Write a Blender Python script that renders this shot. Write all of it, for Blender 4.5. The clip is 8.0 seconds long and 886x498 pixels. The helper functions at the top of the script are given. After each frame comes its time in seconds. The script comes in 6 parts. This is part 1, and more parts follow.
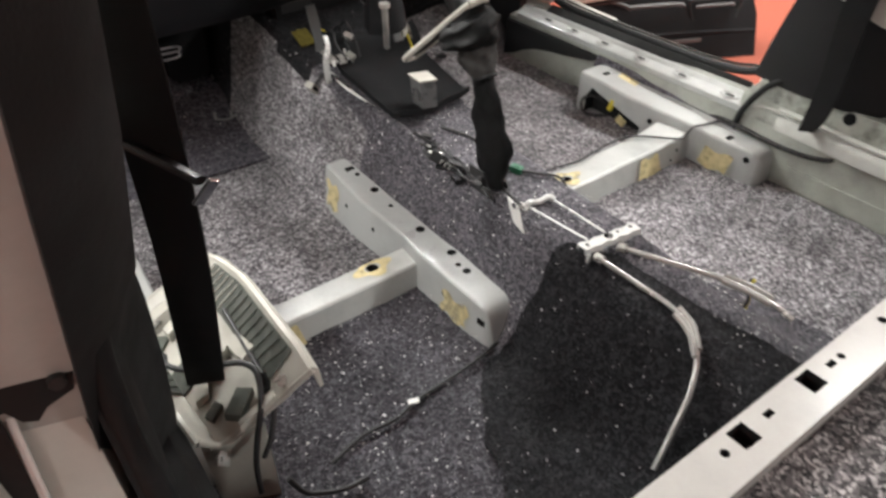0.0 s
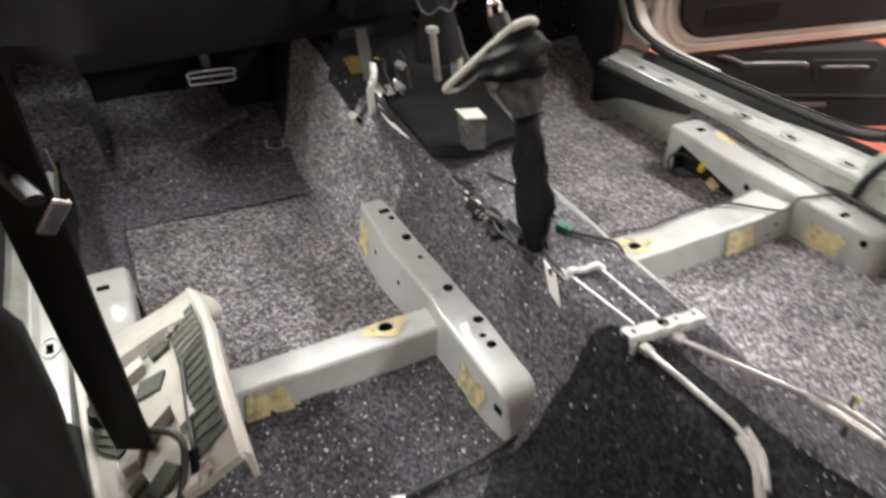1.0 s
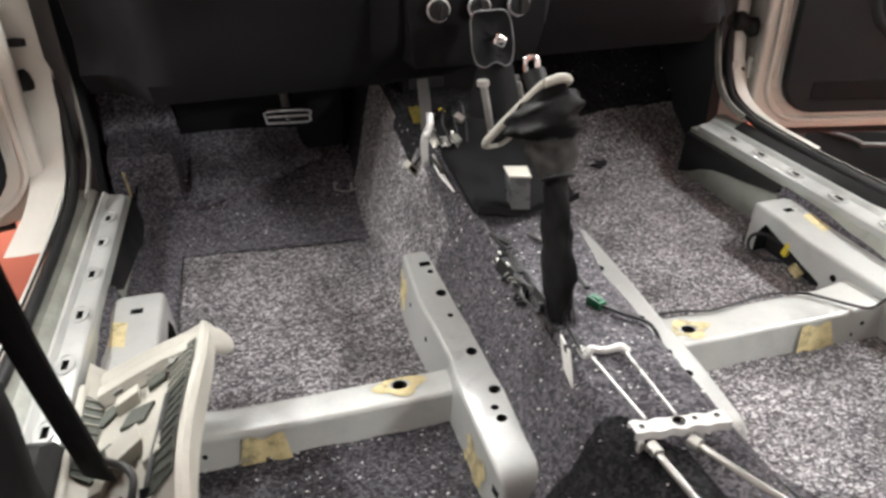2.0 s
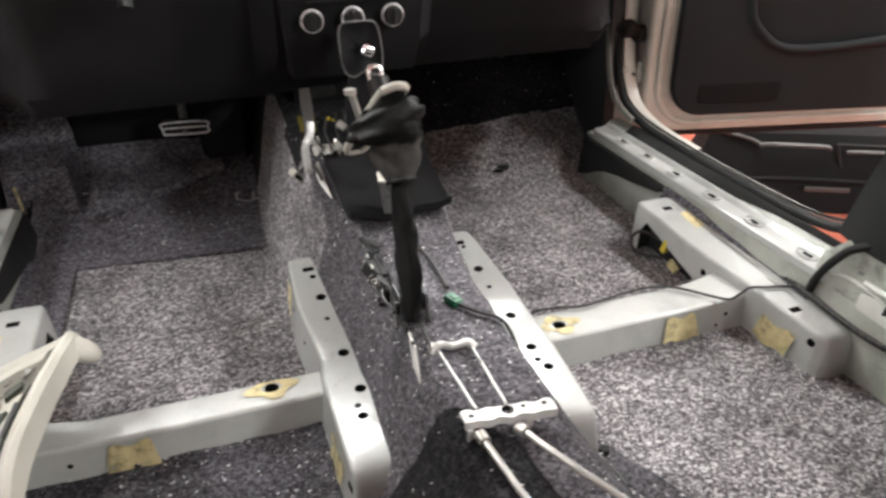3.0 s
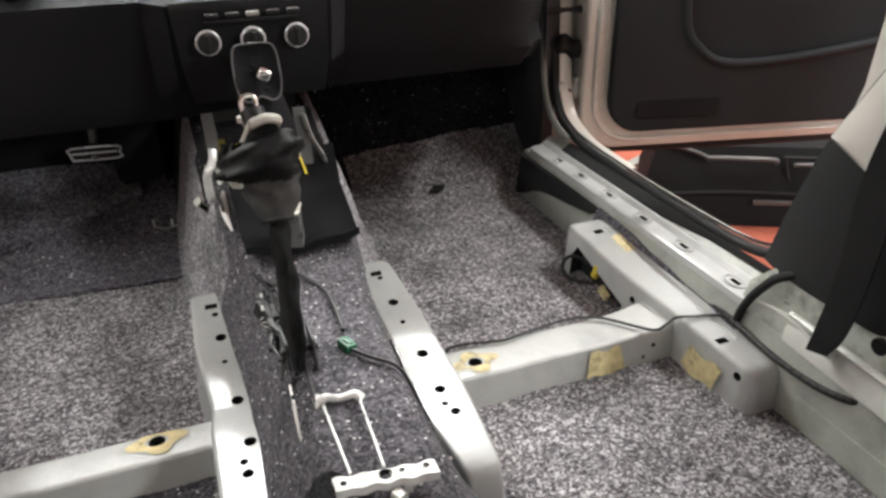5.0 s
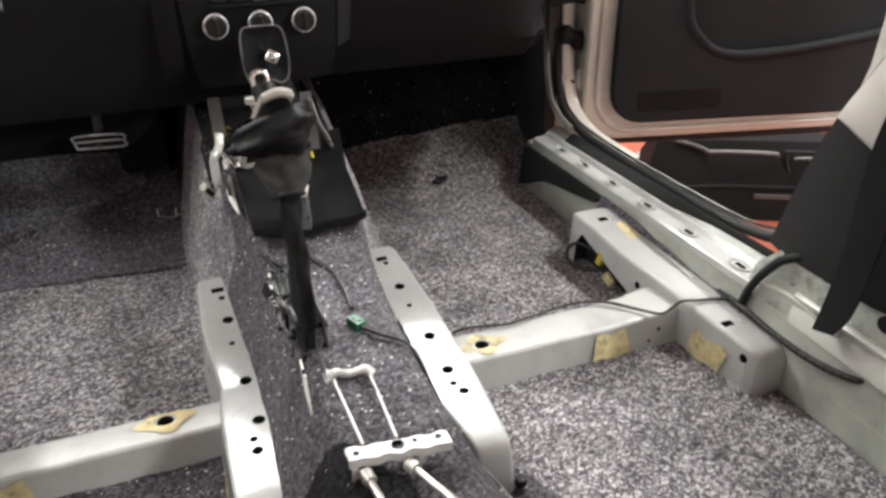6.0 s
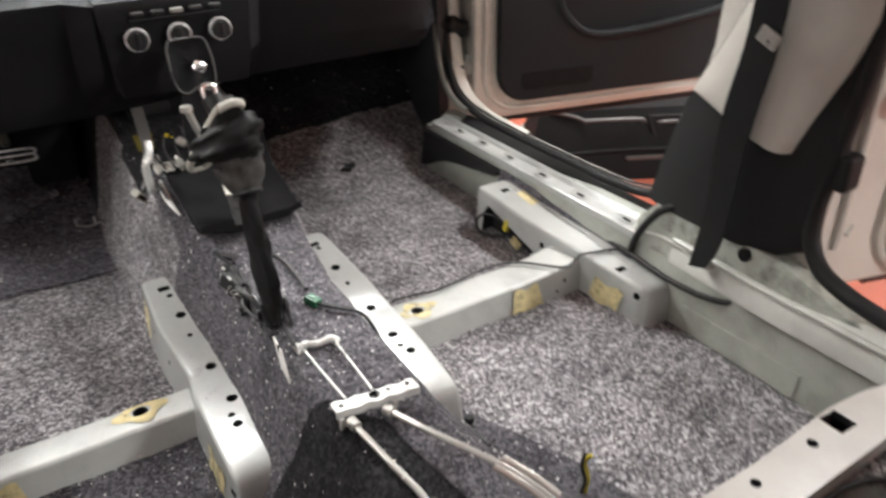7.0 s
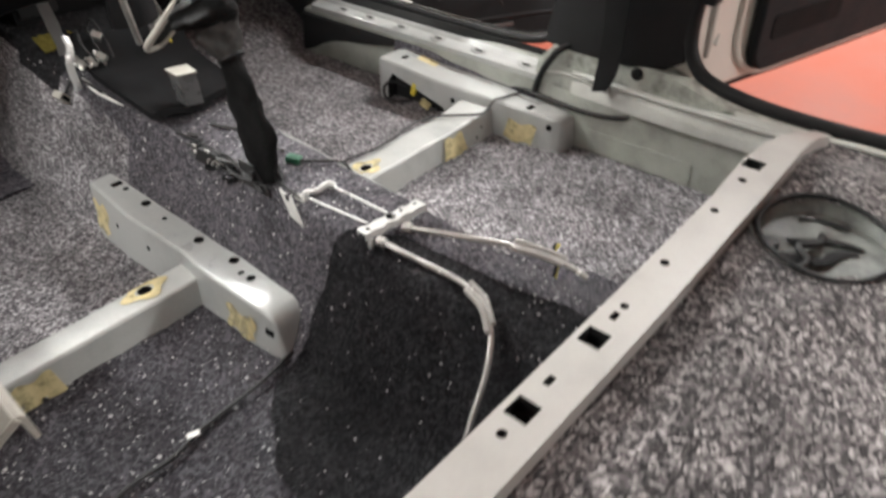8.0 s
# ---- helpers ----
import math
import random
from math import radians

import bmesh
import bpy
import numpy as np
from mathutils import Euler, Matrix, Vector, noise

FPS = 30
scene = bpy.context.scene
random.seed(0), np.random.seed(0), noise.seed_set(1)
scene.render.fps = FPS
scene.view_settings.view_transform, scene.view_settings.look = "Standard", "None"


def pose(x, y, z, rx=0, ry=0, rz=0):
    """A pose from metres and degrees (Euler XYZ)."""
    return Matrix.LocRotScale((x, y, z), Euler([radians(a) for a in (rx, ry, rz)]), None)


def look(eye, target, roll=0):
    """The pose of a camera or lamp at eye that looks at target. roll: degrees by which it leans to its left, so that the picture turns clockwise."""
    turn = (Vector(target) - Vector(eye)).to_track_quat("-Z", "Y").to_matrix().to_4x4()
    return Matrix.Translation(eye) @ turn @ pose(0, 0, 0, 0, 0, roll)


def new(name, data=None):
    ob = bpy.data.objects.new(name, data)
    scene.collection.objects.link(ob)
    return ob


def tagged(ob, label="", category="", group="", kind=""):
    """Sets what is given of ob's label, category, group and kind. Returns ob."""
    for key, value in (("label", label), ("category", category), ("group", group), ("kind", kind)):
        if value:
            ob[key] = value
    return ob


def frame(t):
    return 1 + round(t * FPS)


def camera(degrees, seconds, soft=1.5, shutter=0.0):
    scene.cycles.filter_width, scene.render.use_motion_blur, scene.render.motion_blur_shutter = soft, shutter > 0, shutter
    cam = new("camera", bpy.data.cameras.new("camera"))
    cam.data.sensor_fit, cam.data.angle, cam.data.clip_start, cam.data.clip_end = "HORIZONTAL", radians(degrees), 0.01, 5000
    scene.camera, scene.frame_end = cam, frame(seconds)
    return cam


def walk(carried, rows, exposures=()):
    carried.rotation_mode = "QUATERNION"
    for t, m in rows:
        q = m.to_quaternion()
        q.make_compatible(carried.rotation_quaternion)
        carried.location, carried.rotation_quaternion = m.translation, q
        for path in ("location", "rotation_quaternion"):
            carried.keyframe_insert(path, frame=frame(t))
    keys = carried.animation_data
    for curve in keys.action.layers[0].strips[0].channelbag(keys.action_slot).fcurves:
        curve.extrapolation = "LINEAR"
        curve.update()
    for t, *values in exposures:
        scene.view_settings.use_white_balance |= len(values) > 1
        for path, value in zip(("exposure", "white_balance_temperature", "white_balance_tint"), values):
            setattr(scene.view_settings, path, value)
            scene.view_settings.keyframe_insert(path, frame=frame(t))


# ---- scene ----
cam = camera(63.3, 8.0, soft=2.8, shutter=0.5)
PATH = [
    (0, (-0.743, -0.227, 0.902), (0.159, 1.063, -0.331), -1.7),
    (0.5, (-0.676, -0.206, 0.841), (0.15, 1.203, -0.315), -1.6),
    (1, (-0.549, -0.146, 0.794), (0.155, 1.358, -0.321), -1.7),
    (1.2, (-0.52, -0.121, 0.802), (0.099, 1.433, -0.293), -1.6),
    (2.3, (-0.364, -0.178, 0.762), (0.068, 1.519, -0.205), -1.2),
    (2.5, (-0.335, -0.204, 0.774), (0.122, 1.482, -0.201), -1.1),
    (3, (-0.278, -0.221, 0.776), (0.268, 1.443, -0.188), -1.1),
    (3.5, (-0.233, -0.172, 0.774), (0.354, 1.467, -0.211), -1.1),
    (4, (-0.181, -0.159, 0.767), (0.383, 1.422, -0.322), -1.4),
    (4.5, (-0.145, -0.185, 0.797), (0.423, 1.394, -0.292), -1.4),
    (4.7, (-0.14, -0.178, 0.792), (0.449, 1.445, -0.219), -1.3),
    (5.8, (-0.147, -0.189, 0.745), (0.467, 1.484, -0.163), -1.1),
    (6, (-0.163, -0.192, 0.748), (0.452, 1.464, -0.19), -1.0),
    (6.5, (-0.211, -0.255, 0.789), (0.462, 1.364, -0.175), -1.3),
    (7, (-0.286, -0.278, 0.812), (0.601, 1.216, -0.179), -1.7),
    (7.5, (-0.424, -0.279, 0.794), (0.635, 1.008, -0.311), -2.0),
    (8, (-0.585, -0.273, 0.798), (0.578, 0.813, -0.412), -2.2),
]
walk(cam, [(t, look(eye, target, roll)) for t, eye, target, roll in PATH], [(0.0, 0.46), (0.5, 0.59), (1.0, 0.62), (2.5, 0.58), (3.0, 0.53), (3.5, 0.49), (4.5, 0.30), (5.2, 0.42), (6.0, 0.50), (7.0, 0.49), (7.5, 0.47), (8.0, 0.36)])

# ---- world and light ----
world = bpy.data.worlds.new("world")
scene.world = world
world.use_nodes = True
world.node_tree.nodes["Background"].inputs[0].default_value = (0.75, 0.78, 0.85, 1)
world.node_tree.nodes["Background"].inputs[1].default_value = 0.05

GROUND = -0.30   # workshop floor below the cabin floor
CEIL = 2.55


def area(name, at, target, sx, sy, watts, colour=(0.99, 1.0, 0.978)):
    data = bpy.data.lights.new(name, "AREA")
    data.shape, data.size, data.size_y, data.energy, data.color = "RECTANGLE", sx, sy, watts, colour
    ob = new(name, data)
    ob.matrix_world = look(at, target)
    return ob


# ---- materials ----
def material(name):
    m = bpy.data.materials.new(name)
    m.use_nodes = True
    nt = m.node_tree
    return m, nt, nt.nodes["Principled BSDF"], nt.nodes, nt.links


def node(nodes, kind, **values):
    n = nodes.new(kind)
    for key, value in values.items():
        n.inputs[key].default_value = value
    return n


def ramp(nodes, stops):
    r = nodes.new("ShaderNodeValToRGB")
    els = r.color_ramp.elements
    while len(els) < len(stops):
        els.new(0.5)
    for e, (p, c) in zip(els, stops):
        e.position, e.color = p, (*c, 1)
    return r


def paint(name, colour, rough=0.35, metal=0.0, vary=0.12, scale=9.0, bump=0.05, dirt=None, coat=0.0, spec=0.5, patchy=0.0, coat_rough=0.13):
    """Paint, plastic or metal with blotches, fine grain and a slight relief."""
    m, nt, b, nodes, links = material(name)
    tc = nodes.new("ShaderNodeTexCoord")
    n1 = node(nodes, "ShaderNodeTexNoise", Scale=scale, Detail=5.0, Roughness=0.6)
    n2 = node(nodes, "ShaderNodeTexNoise", Scale=scale * 24, Detail=3.0, Roughness=0.6)
    links.new(tc.outputs["Object"], n1.inputs["Vector"])
    links.new(tc.outputs["Object"], n2.inputs["Vector"])
    dark = tuple(c * (1 - 2 * vary) for c in colour) if dirt is None else dirt
    r1 = ramp(nodes, [(0.32, dark), (0.55, colour), (0.8, tuple(min(1, c * (1 + vary)) for c in colour))])
    links.new(n1.outputs["Fac"], r1.inputs["Fac"])
    mix = nodes.new("ShaderNodeMix")
    mix.data_type, mix.blend_type = "RGBA", "MULTIPLY"
    mix.inputs["Factor"].default_value = 0.5
    r2 = ramp(nodes, [(0.3, (1 - vary,) * 3), (0.7, (1, 1, 1))])
    links.new(n2.outputs["Fac"], r2.inputs["Fac"])
    links.new(r1.outputs["Color"], mix.inputs["A"])
    links.new(r2.outputs["Color"], mix.inputs["B"])
    links.new(mix.outputs["Result"], b.inputs["Base Color"])
    rr = ramp(nodes, [(0.3, (max(0.04, rough - 0.1),) * 3), (0.75, (min(1, rough + 0.14),) * 3)])
    links.new(n1.outputs["Fac"], rr.inputs["Fac"])
    links.new(rr.outputs["Color"], b.inputs["Roughness"])
    b.inputs["Metallic"].default_value = metal
    b.inputs["Coat Weight"].default_value = coat
    b.inputs["Coat Roughness"].default_value = coat_rough
    b.inputs["Specular IOR Level"].default_value = spec
    if patchy:
        n3 = node(nodes, "ShaderNodeTexNoise", Scale=patchy, Detail=4.0, Roughness=0.65)
        links.new(tc.outputs["Object"], n3.inputs["Vector"])
        cover = ramp(nodes, [(0.33, (0.30,) * 3), (0.47, (0.96,) * 3)])
        links.new(n3.outputs["Fac"], cover.inputs["Fac"])
        links.new(cover.outputs["Color"], b.inputs["Alpha"])
    bp = node(nodes, "ShaderNodeBump", Strength=bump, Distance=0.004)
    links.new(n2.outputs["Fac"], bp.inputs["Height"])
    links.new(bp.outputs["Normal"], b.inputs["Normal"])
    return m


def carpet(name, stops, cell=230.0, speck=None, bump=0.9, tone=0.25, sheen=0.03, lint=0.72, clump=0.3):
    """Recycled-fibre felt: flecks and clumps in several greys, with broad uneven patches and loose white lint."""
    m, nt, b, nodes, links = material(name)
    tc = nodes.new("ShaderNodeTexCoord")
    warp = node(nodes, "ShaderNodeTexNoise", Scale=120.0, Detail=3.0)
    links.new(tc.outputs["Object"], warp.inputs["Vector"])
    add = nodes.new("ShaderNodeMix")
    add.data_type, add.blend_type = "RGBA", "LINEAR_LIGHT"
    add.inputs["Factor"].default_value = 0.006
    links.new(tc.outputs["Object"], add.inputs["A"])
    links.new(warp.outputs["Color"], add.inputs["B"])
    vor = node(nodes, "ShaderNodeTexVoronoi", Scale=cell, Randomness=1.0)
    links.new(add.outputs["Result"], vor.inputs["Vector"])
    sep = nodes.new("ShaderNodeSeparateColor")
    links.new(vor.outputs["Color"], sep.inputs["Color"])
    fine = node(nodes, "ShaderNodeTexNoise", Scale=520.0, Detail=4.0, Roughness=0.7)
    links.new(tc.outputs["Object"], fine.inputs["Vector"])
    blend = nodes.new("ShaderNodeMix")
    blend.inputs["Factor"].default_value = 0.36
    links.new(sep.outputs["Red"], blend.inputs["A"])
    links.new(fine.outputs["Fac"], blend.inputs["B"])
    # fibres gather in clumps of a centimetre or so
    clumps = node(nodes, "ShaderNodeTexNoise", Scale=75.0, Detail=3.0, Roughness=0.6)
    links.new(tc.outputs["Object"], clumps.inputs["Vector"])
    both_scales = nodes.new("ShaderNodeMix")
    both_scales.inputs["Factor"].default_value = clump
    links.new(blend.outputs["Result"], both_scales.inputs["A"])
    links.new(clumps.outputs["Fac"], both_scales.inputs["B"])
    r = ramp(nodes, stops)
    links.new(both_scales.outputs["Result"], r.inputs["Fac"])
    broad = node(nodes, "ShaderNodeTexNoise", Scale=5.5, Detail=7.0, Roughness=0.66)
    links.new(tc.outputs["Object"], broad.inputs["Vector"])
    rb = ramp(nodes, [(0.36, (1 - tone,) * 3), (0.58, (1, 1, 1))])
    links.new(broad.outputs["Fac"], rb.inputs["Fac"])
    mul = nodes.new("ShaderNodeMix")
    mul.data_type, mul.blend_type = "RGBA", "MULTIPLY"
    mul.inputs["Factor"].default_value = 1.0
    links.new(r.outputs["Color"], mul.inputs["A"])
    links.new(rb.outputs["Color"], mul.inputs["B"])
    colour = mul.outputs["Result"]
    if speck:
        v2 = node(nodes, "ShaderNodeTexVoronoi", Scale=speck, Randomness=1.0)
        links.new(add.outputs["Result"], v2.inputs["Vector"])
        s2 = nodes.new("ShaderNodeSeparateColor")
        links.new(v2.outputs["Color"], s2.inputs["Color"])
        near = node(nodes, "ShaderNodeMath")
        near.operation = "LESS_THAN"
        links.new(v2.outputs["Distance"], near.inputs[0])
        size = node(nodes, "ShaderNodeMath")
        size.operation = "MULTIPLY"
        size.inputs[1].default_value = 0.3
        links.new(s2.outputs["Green"], size.inputs[0])
        links.new(size.outputs[0], near.inputs[1])
        # most specks are dull, few are bright
        pick = node(nodes, "ShaderNodeMapRange")
        pick.inputs["From Min"].default_value, pick.inputs["From Max"].default_value = lint, 1.0
        links.new(s2.outputs["Red"], pick.inputs["Value"])
        both = node(nodes, "ShaderNodeMath")
        both.operation = "MULTIPLY"
        links.new(near.outputs[0], both.inputs[0])
        links.new(pick.outputs["Result"], both.inputs[1])
        sp = nodes.new("ShaderNodeMix")
        sp.data_type = "RGBA"
        sp.inputs["B"].default_value = (0.62, 0.6, 0.6, 1)
        links.new(both.outputs[0], sp.inputs["Factor"])
        links.new(colour, sp.inputs["A"])
        colour = sp.outputs["Result"]
    links.new(colour, b.inputs["Base Color"])
    b.inputs["Roughness"].default_value = 0.95
    b.inputs["Specular IOR Level"].default_value = 0.12
    b.inputs["Sheen Weight"].default_value = sheen
    bp = node(nodes, "ShaderNodeBump", Strength=bump, Distance=0.006)
    links.new(both_scales.outputs["Result"], bp.inputs["Height"])
    links.new(bp.outputs["Normal"], b.inputs["Normal"])
    return m


FELT = carpet("grey_fleck_felt", [(0.28, (0.040, 0.037, 0.041)), (0.42, (0.115, 0.106, 0.114)), (0.56, (0.235, 0.220, 0.231)), (0.74, (0.66, 0.635, 0.645))], 275.0, tone=0.55, sheen=0.12)
# FELT with a brown tint, darkened to offset strong light on the rear floor
REARFELT = carpet("brown_grey_fleck_felt", [(0.28, (0.022, 0.020, 0.021)), (0.42, (0.066, 0.059, 0.060)), (0.56, (0.155, 0.140, 0.140)), (0.74, (0.52, 0.48, 0.47))], 235.0, tone=0.5, sheen=0.1)
DARKFELT = carpet("charcoal_felt", [(0.28, (0.036, 0.034, 0.039)), (0.48, (0.076, 0.071, 0.081)), (0.74, (0.175, 0.166, 0.180))], 270.0, speck=115.0, tone=0.35, lint=0.5, clump=0.2)
# DARKFELT darkened to hold the weaker light of the rear footwell
SHADEDFELT = carpet("shaded_charcoal_felt", [(0.28, (0.021, 0.020, 0.023)), (0.48, (0.046, 0.043, 0.050)), (0.74, (0.125, 0.118, 0.130))], 270.0, speck=115.0, tone=0.4, lint=0.5, clump=0.2)
# black pad felt, also stands in for shade on the tunnel and step
PADSHADEFELT = carpet("deep_black_felt", [(0.28, (0.005, 0.005, 0.0057)), (0.5, (0.0118, 0.0113, 0.013)), (0.74, (0.037, 0.036, 0.039))], 260.0, speck=130.0, tone=0.45, lint=0.86)
MATFELT = carpet("black_felt", [(0.28, (0.042, 0.040, 0.048)), (0.48, (0.094, 0.088, 0.105)), (0.74, (0.25, 0.24, 0.265))], 300.0, tone=0.3, clump=0.2)
PADFELT = carpet("dark_grey_felt", [(0.28, (0.048, 0.047, 0.057)), (0.48, (0.115, 0.111, 0.130)), (0.74, (0.29, 0.285, 0.31))], 260.0, tone=0.45)
# warm white of the bar, darkened to hold the shade at the rear
BARCREAM = paint("warm_white_bar_paint", (0.365, 0.348, 0.325), 0.4, vary=0.08, scale=9, bump=0.04, coat=0.4, coat_rough=0.2)
WHITE = paint("white_body_paint", (0.425, 0.435, 0.42), 0.36, vary=0.10, scale=7, bump=0.04, coat=0.9, coat_rough=0.085)
DULLWHITE = paint("scuffed_white_body_paint", (0.43, 0.44, 0.42), 0.40, vary=0.12, scale=10, bump=0.05, coat=0.55, coat_rough=0.27)
CREAM = paint("cream_body_paint", (0.60, 0.58, 0.53), 0.34, vary=0.06, scale=5, bump=0.03, coat=0.3)
JAMB = paint("grey_beige_body_paint", (0.46, 0.47, 0.44), 0.4, vary=0.08, scale=6, bump=0.04, coat=0.15)
SILLGREY = paint("grey_primer_paint", (0.37, 0.385, 0.34), 0.42, vary=0.19, scale=9, bump=0.06, coat=0.1)
FOOTGREY = paint("scuffed_green_grey_paint", (0.40, 0.415, 0.37), 0.42, vary=0.22, scale=24, bump=0.10, dirt=(0.15, 0.16, 0.135), coat=0.1)
PALEGREY = paint("pale_grey_body_paint", (0.56, 0.57, 0.53), 0.36, vary=0.08, scale=12, bump=0.05, coat=0.25)
PANGREY = paint("dull_green_grey_paint", (0.22, 0.23, 0.21), 0.5, vary=0.2, scale=25, bump=0.1)
PANDARK = paint("dark_green_grey_paint", (0.105, 0.112, 0.100), 0.45, vary=0.25, scale=30, bump=0.15, dirt=(0.03, 0.032, 0.03))
TAN = paint("tan_residue", (0.62, 0.525, 0.28), 0.5, vary=0.14, scale=60, bump=0.2, patchy=24.0)
# near-black that puts the dark inside holes and gaps into the surface
CAVITY = paint("dark_cavity", (0.012, 0.012, 0.013), 0.8, vary=0.1, spec=0.2)
PLASTIC = paint("black_plastic", (0.008, 0.008, 0.0084), 0.5, vary=0.12, scale=18, bump=0.12, spec=0.35)
DASH = paint("dark_dashboard_plastic", (0.0115, 0.0120, 0.0140), 0.75, vary=0.12, scale=14, bump=0.18, spec=0.15)
CARD = paint("dark_door_card_plastic", (0.0110, 0.0132, 0.0150), 0.7, vary=0.12, scale=14, bump=0.18, spec=0.22)
TRIM = paint("black_trim", (0.018, 0.018, 0.0185), 0.65, vary=0.1, scale=12, bump=0.12, spec=0.2)
RUBBER = paint("black_rubber", (0.014, 0.014, 0.0145), 0.6, vary=0.12, scale=30, bump=0.1, spec=0.25)
WEB = paint("black_webbing", (0.014, 0.014, 0.0145), 0.8, vary=0.15, scale=40, bump=0.3, spec=0.15)
LEATHER = paint("black_leather", (0.0065, 0.0065, 0.0066), 0.6, vary=0.2, scale=30, bump=0.45, spec=0.13)
LINING = paint("grey_gaiter_fabric", (0.056, 0.054, 0.052), 0.85, vary=0.2, scale=60, bump=0.4, spec=0.15)
# paler than TRIM, to make up for light that misses the kick panels
KICK = paint("dark_grey_kick_panel", (0.045, 0.045, 0.047), 0.6, vary=0.15, scale=16, bump=0.15, spec=0.25)
TRAY = paint("matt_black_plastic", (0.0100, 0.0100, 0.0108), 0.75, vary=0.15, scale=22, bump=0.15, spec=0.12)
IVORY = paint("ivory_plastic", (0.44, 0.425, 0.375), 0.45, vary=0.08, scale=12, bump=0.05)
BOXPLASTIC = paint("dark_glossy_plastic", (0.11, 0.11, 0.11), 0.3, vary=0.15, scale=20, bump=0.05)
# colour of the foam pads, darkened for the shade inside the loose trim
FOAMSHADE = paint("grey_green_foam_and_shade", (0.105, 0.112, 0.098), 0.8, vary=0.18, scale=30, bump=0.3, spec=0.2)
GREYPLASTIC = paint("grey_plastic", (0.22, 0.22, 0.20), 0.5, vary=0.15, scale=20, bump=0.1)
STEEL = paint("zinc_steel", (0.50, 0.49, 0.46), 0.33, metal=0.6, vary=0.14, scale=40, bump=0.06)
BARWHITE = paint("white_clamp_paint", (0.57, 0.575, 0.555), 0.33, vary=0.08, scale=30, bump=0.04, coat=0.6)
BRIGHT = paint("bright_zinc", (0.66, 0.66, 0.64), 0.3, metal=0.35, vary=0.1, scale=40, bump=0.05)
CONDUIT = paint("pale_conduit", (0.56, 0.55, 0.52), 0.2, metal=0.6, vary=0.1, scale=25, bump=0.05, coat=0.4)
# chrome with a pale diffuse base in place of bright reflections
BRIGHTRING = paint("bright_knob_ring", (0.80, 0.80, 0.81), 0.28, metal=0.45, vary=0.04, scale=20, bump=0.01)
SILVER = paint("dull_silver_plastic", (0.085, 0.085, 0.085), 0.4, vary=0.1, scale=20, bump=0.05)
CHROME = paint("chrome", (0.85, 0.85, 0.86), 0.12, metal=1.0, vary=0.03, scale=20, bump=0.01)
YELLOW = paint("yellow_plastic", (0.62, 0.50, 0.04), 0.45, vary=0.08, scale=30)
OLDYELLOW = paint("dull_yellow_felt", (0.15, 0.125, 0.03), 0.9, vary=0.2, scale=60, bump=0.3, spec=0.1)
GREEN = paint("green_plastic", (0.012, 0.115, 0.055), 0.45, vary=0.12, scale=30)
TAPE = paint("brown_cloth_tape", (0.055, 0.047, 0.044), 0.8, vary=0.2, scale=60, bump=0.3, spec=0.2)
CABLE = paint("black_cable", (0.02, 0.019, 0.02), 0.5, vary=0.2, scale=50, bump=0.2)
PAPER = paint("white_paper", (0.75, 0.74, 0.71), 0.7, vary=0.05, scale=30)
ORANGE = paint("orange_floor_coating", (0.27, 0.070, 0.042), 0.6, vary=0.10, scale=2.5, bump=0.05, spec=0.25)
WALLPAINT = paint("workshop_wall_paint", (0.70, 0.70, 0.68), 0.7, vary=0.06, scale=2)
LINER = paint("grey_headliner", (0.36, 0.35, 0.33), 0.9, vary=0.06, scale=20, bump=0.2)


def lamp_material():
    m, nt, b, nodes, links = material("lamp_tube")
    b.inputs["Base Color"].default_value = (0.9, 0.9, 0.9, 1)
    b.inputs["Emission Color"].default_value = (1, 0.98, 0.95, 1)
    b.inputs["Emission Strength"].default_value = 6.0
    return m


def glass_material():
    m, nt, b, nodes, links = material("window_glass")
    b.inputs["Base Color"].default_value = (0.95, 0.97, 0.96, 1)
    b.inputs["Roughness"].default_value = 0.02
    b.inputs["Transmission Weight"].default_value = 1.0
    b.inputs["IOR"].default_value = 1.05
    return m


TUBELIGHT = lamp_material()
GLASS = glass_material()


# ---- building helpers ----
def thing(name, at, label="", category="", group="", kind=""):
    ob = new(name)
    ob.location = at
    ob.empty_display_size = 0.02
    return tagged(ob, label, category, group, kind)


def part(name, bm, mats, parent=None, label="", smooth=38, fix=True):
    """One mesh from a bmesh in world coordinates, under a thing or a part."""
    if fix:
        bmesh.ops.recalc_face_normals(bm, faces=bm.faces)
    limit = radians(smooth)
    for f in bm.faces:
        f.smooth = True
    for e in bm.edges:
        e.smooth = len(e.link_faces) == 2 and e.calc_face_angle(0) < limit
    mesh = bpy.data.meshes.new(name)
    bm.to_mesh(mesh)
    bm.free()
    for m in (mats if isinstance(mats, (list, tuple)) else [mats]):
        mesh.materials.append(m)
    ob = new(name, mesh)
    if smooth:
        weighted = ob.modifiers.new("weighted_normals", "WEIGHTED_NORMAL")
        weighted.keep_sharp = True
    if parent is not None:
        ob.parent = parent
        if parent.type == "EMPTY":
            ob.matrix_parent_inverse = Matrix.Translation(parent.location).inverted()
    if label:
        tagged(ob, label)
    return ob


def bevel(bm, width, segments=2, angle=30):
    limit = radians(angle)
    edges = [e for e in bm.edges if len(e.link_faces) == 2 and e.calc_face_angle(0) > limit]
    bmesh.ops.bevel(bm, geom=edges, offset=width, offset_type="OFFSET", segments=segments, profile=0.5, affect="EDGES", clamp_overlap=True)
    return bm


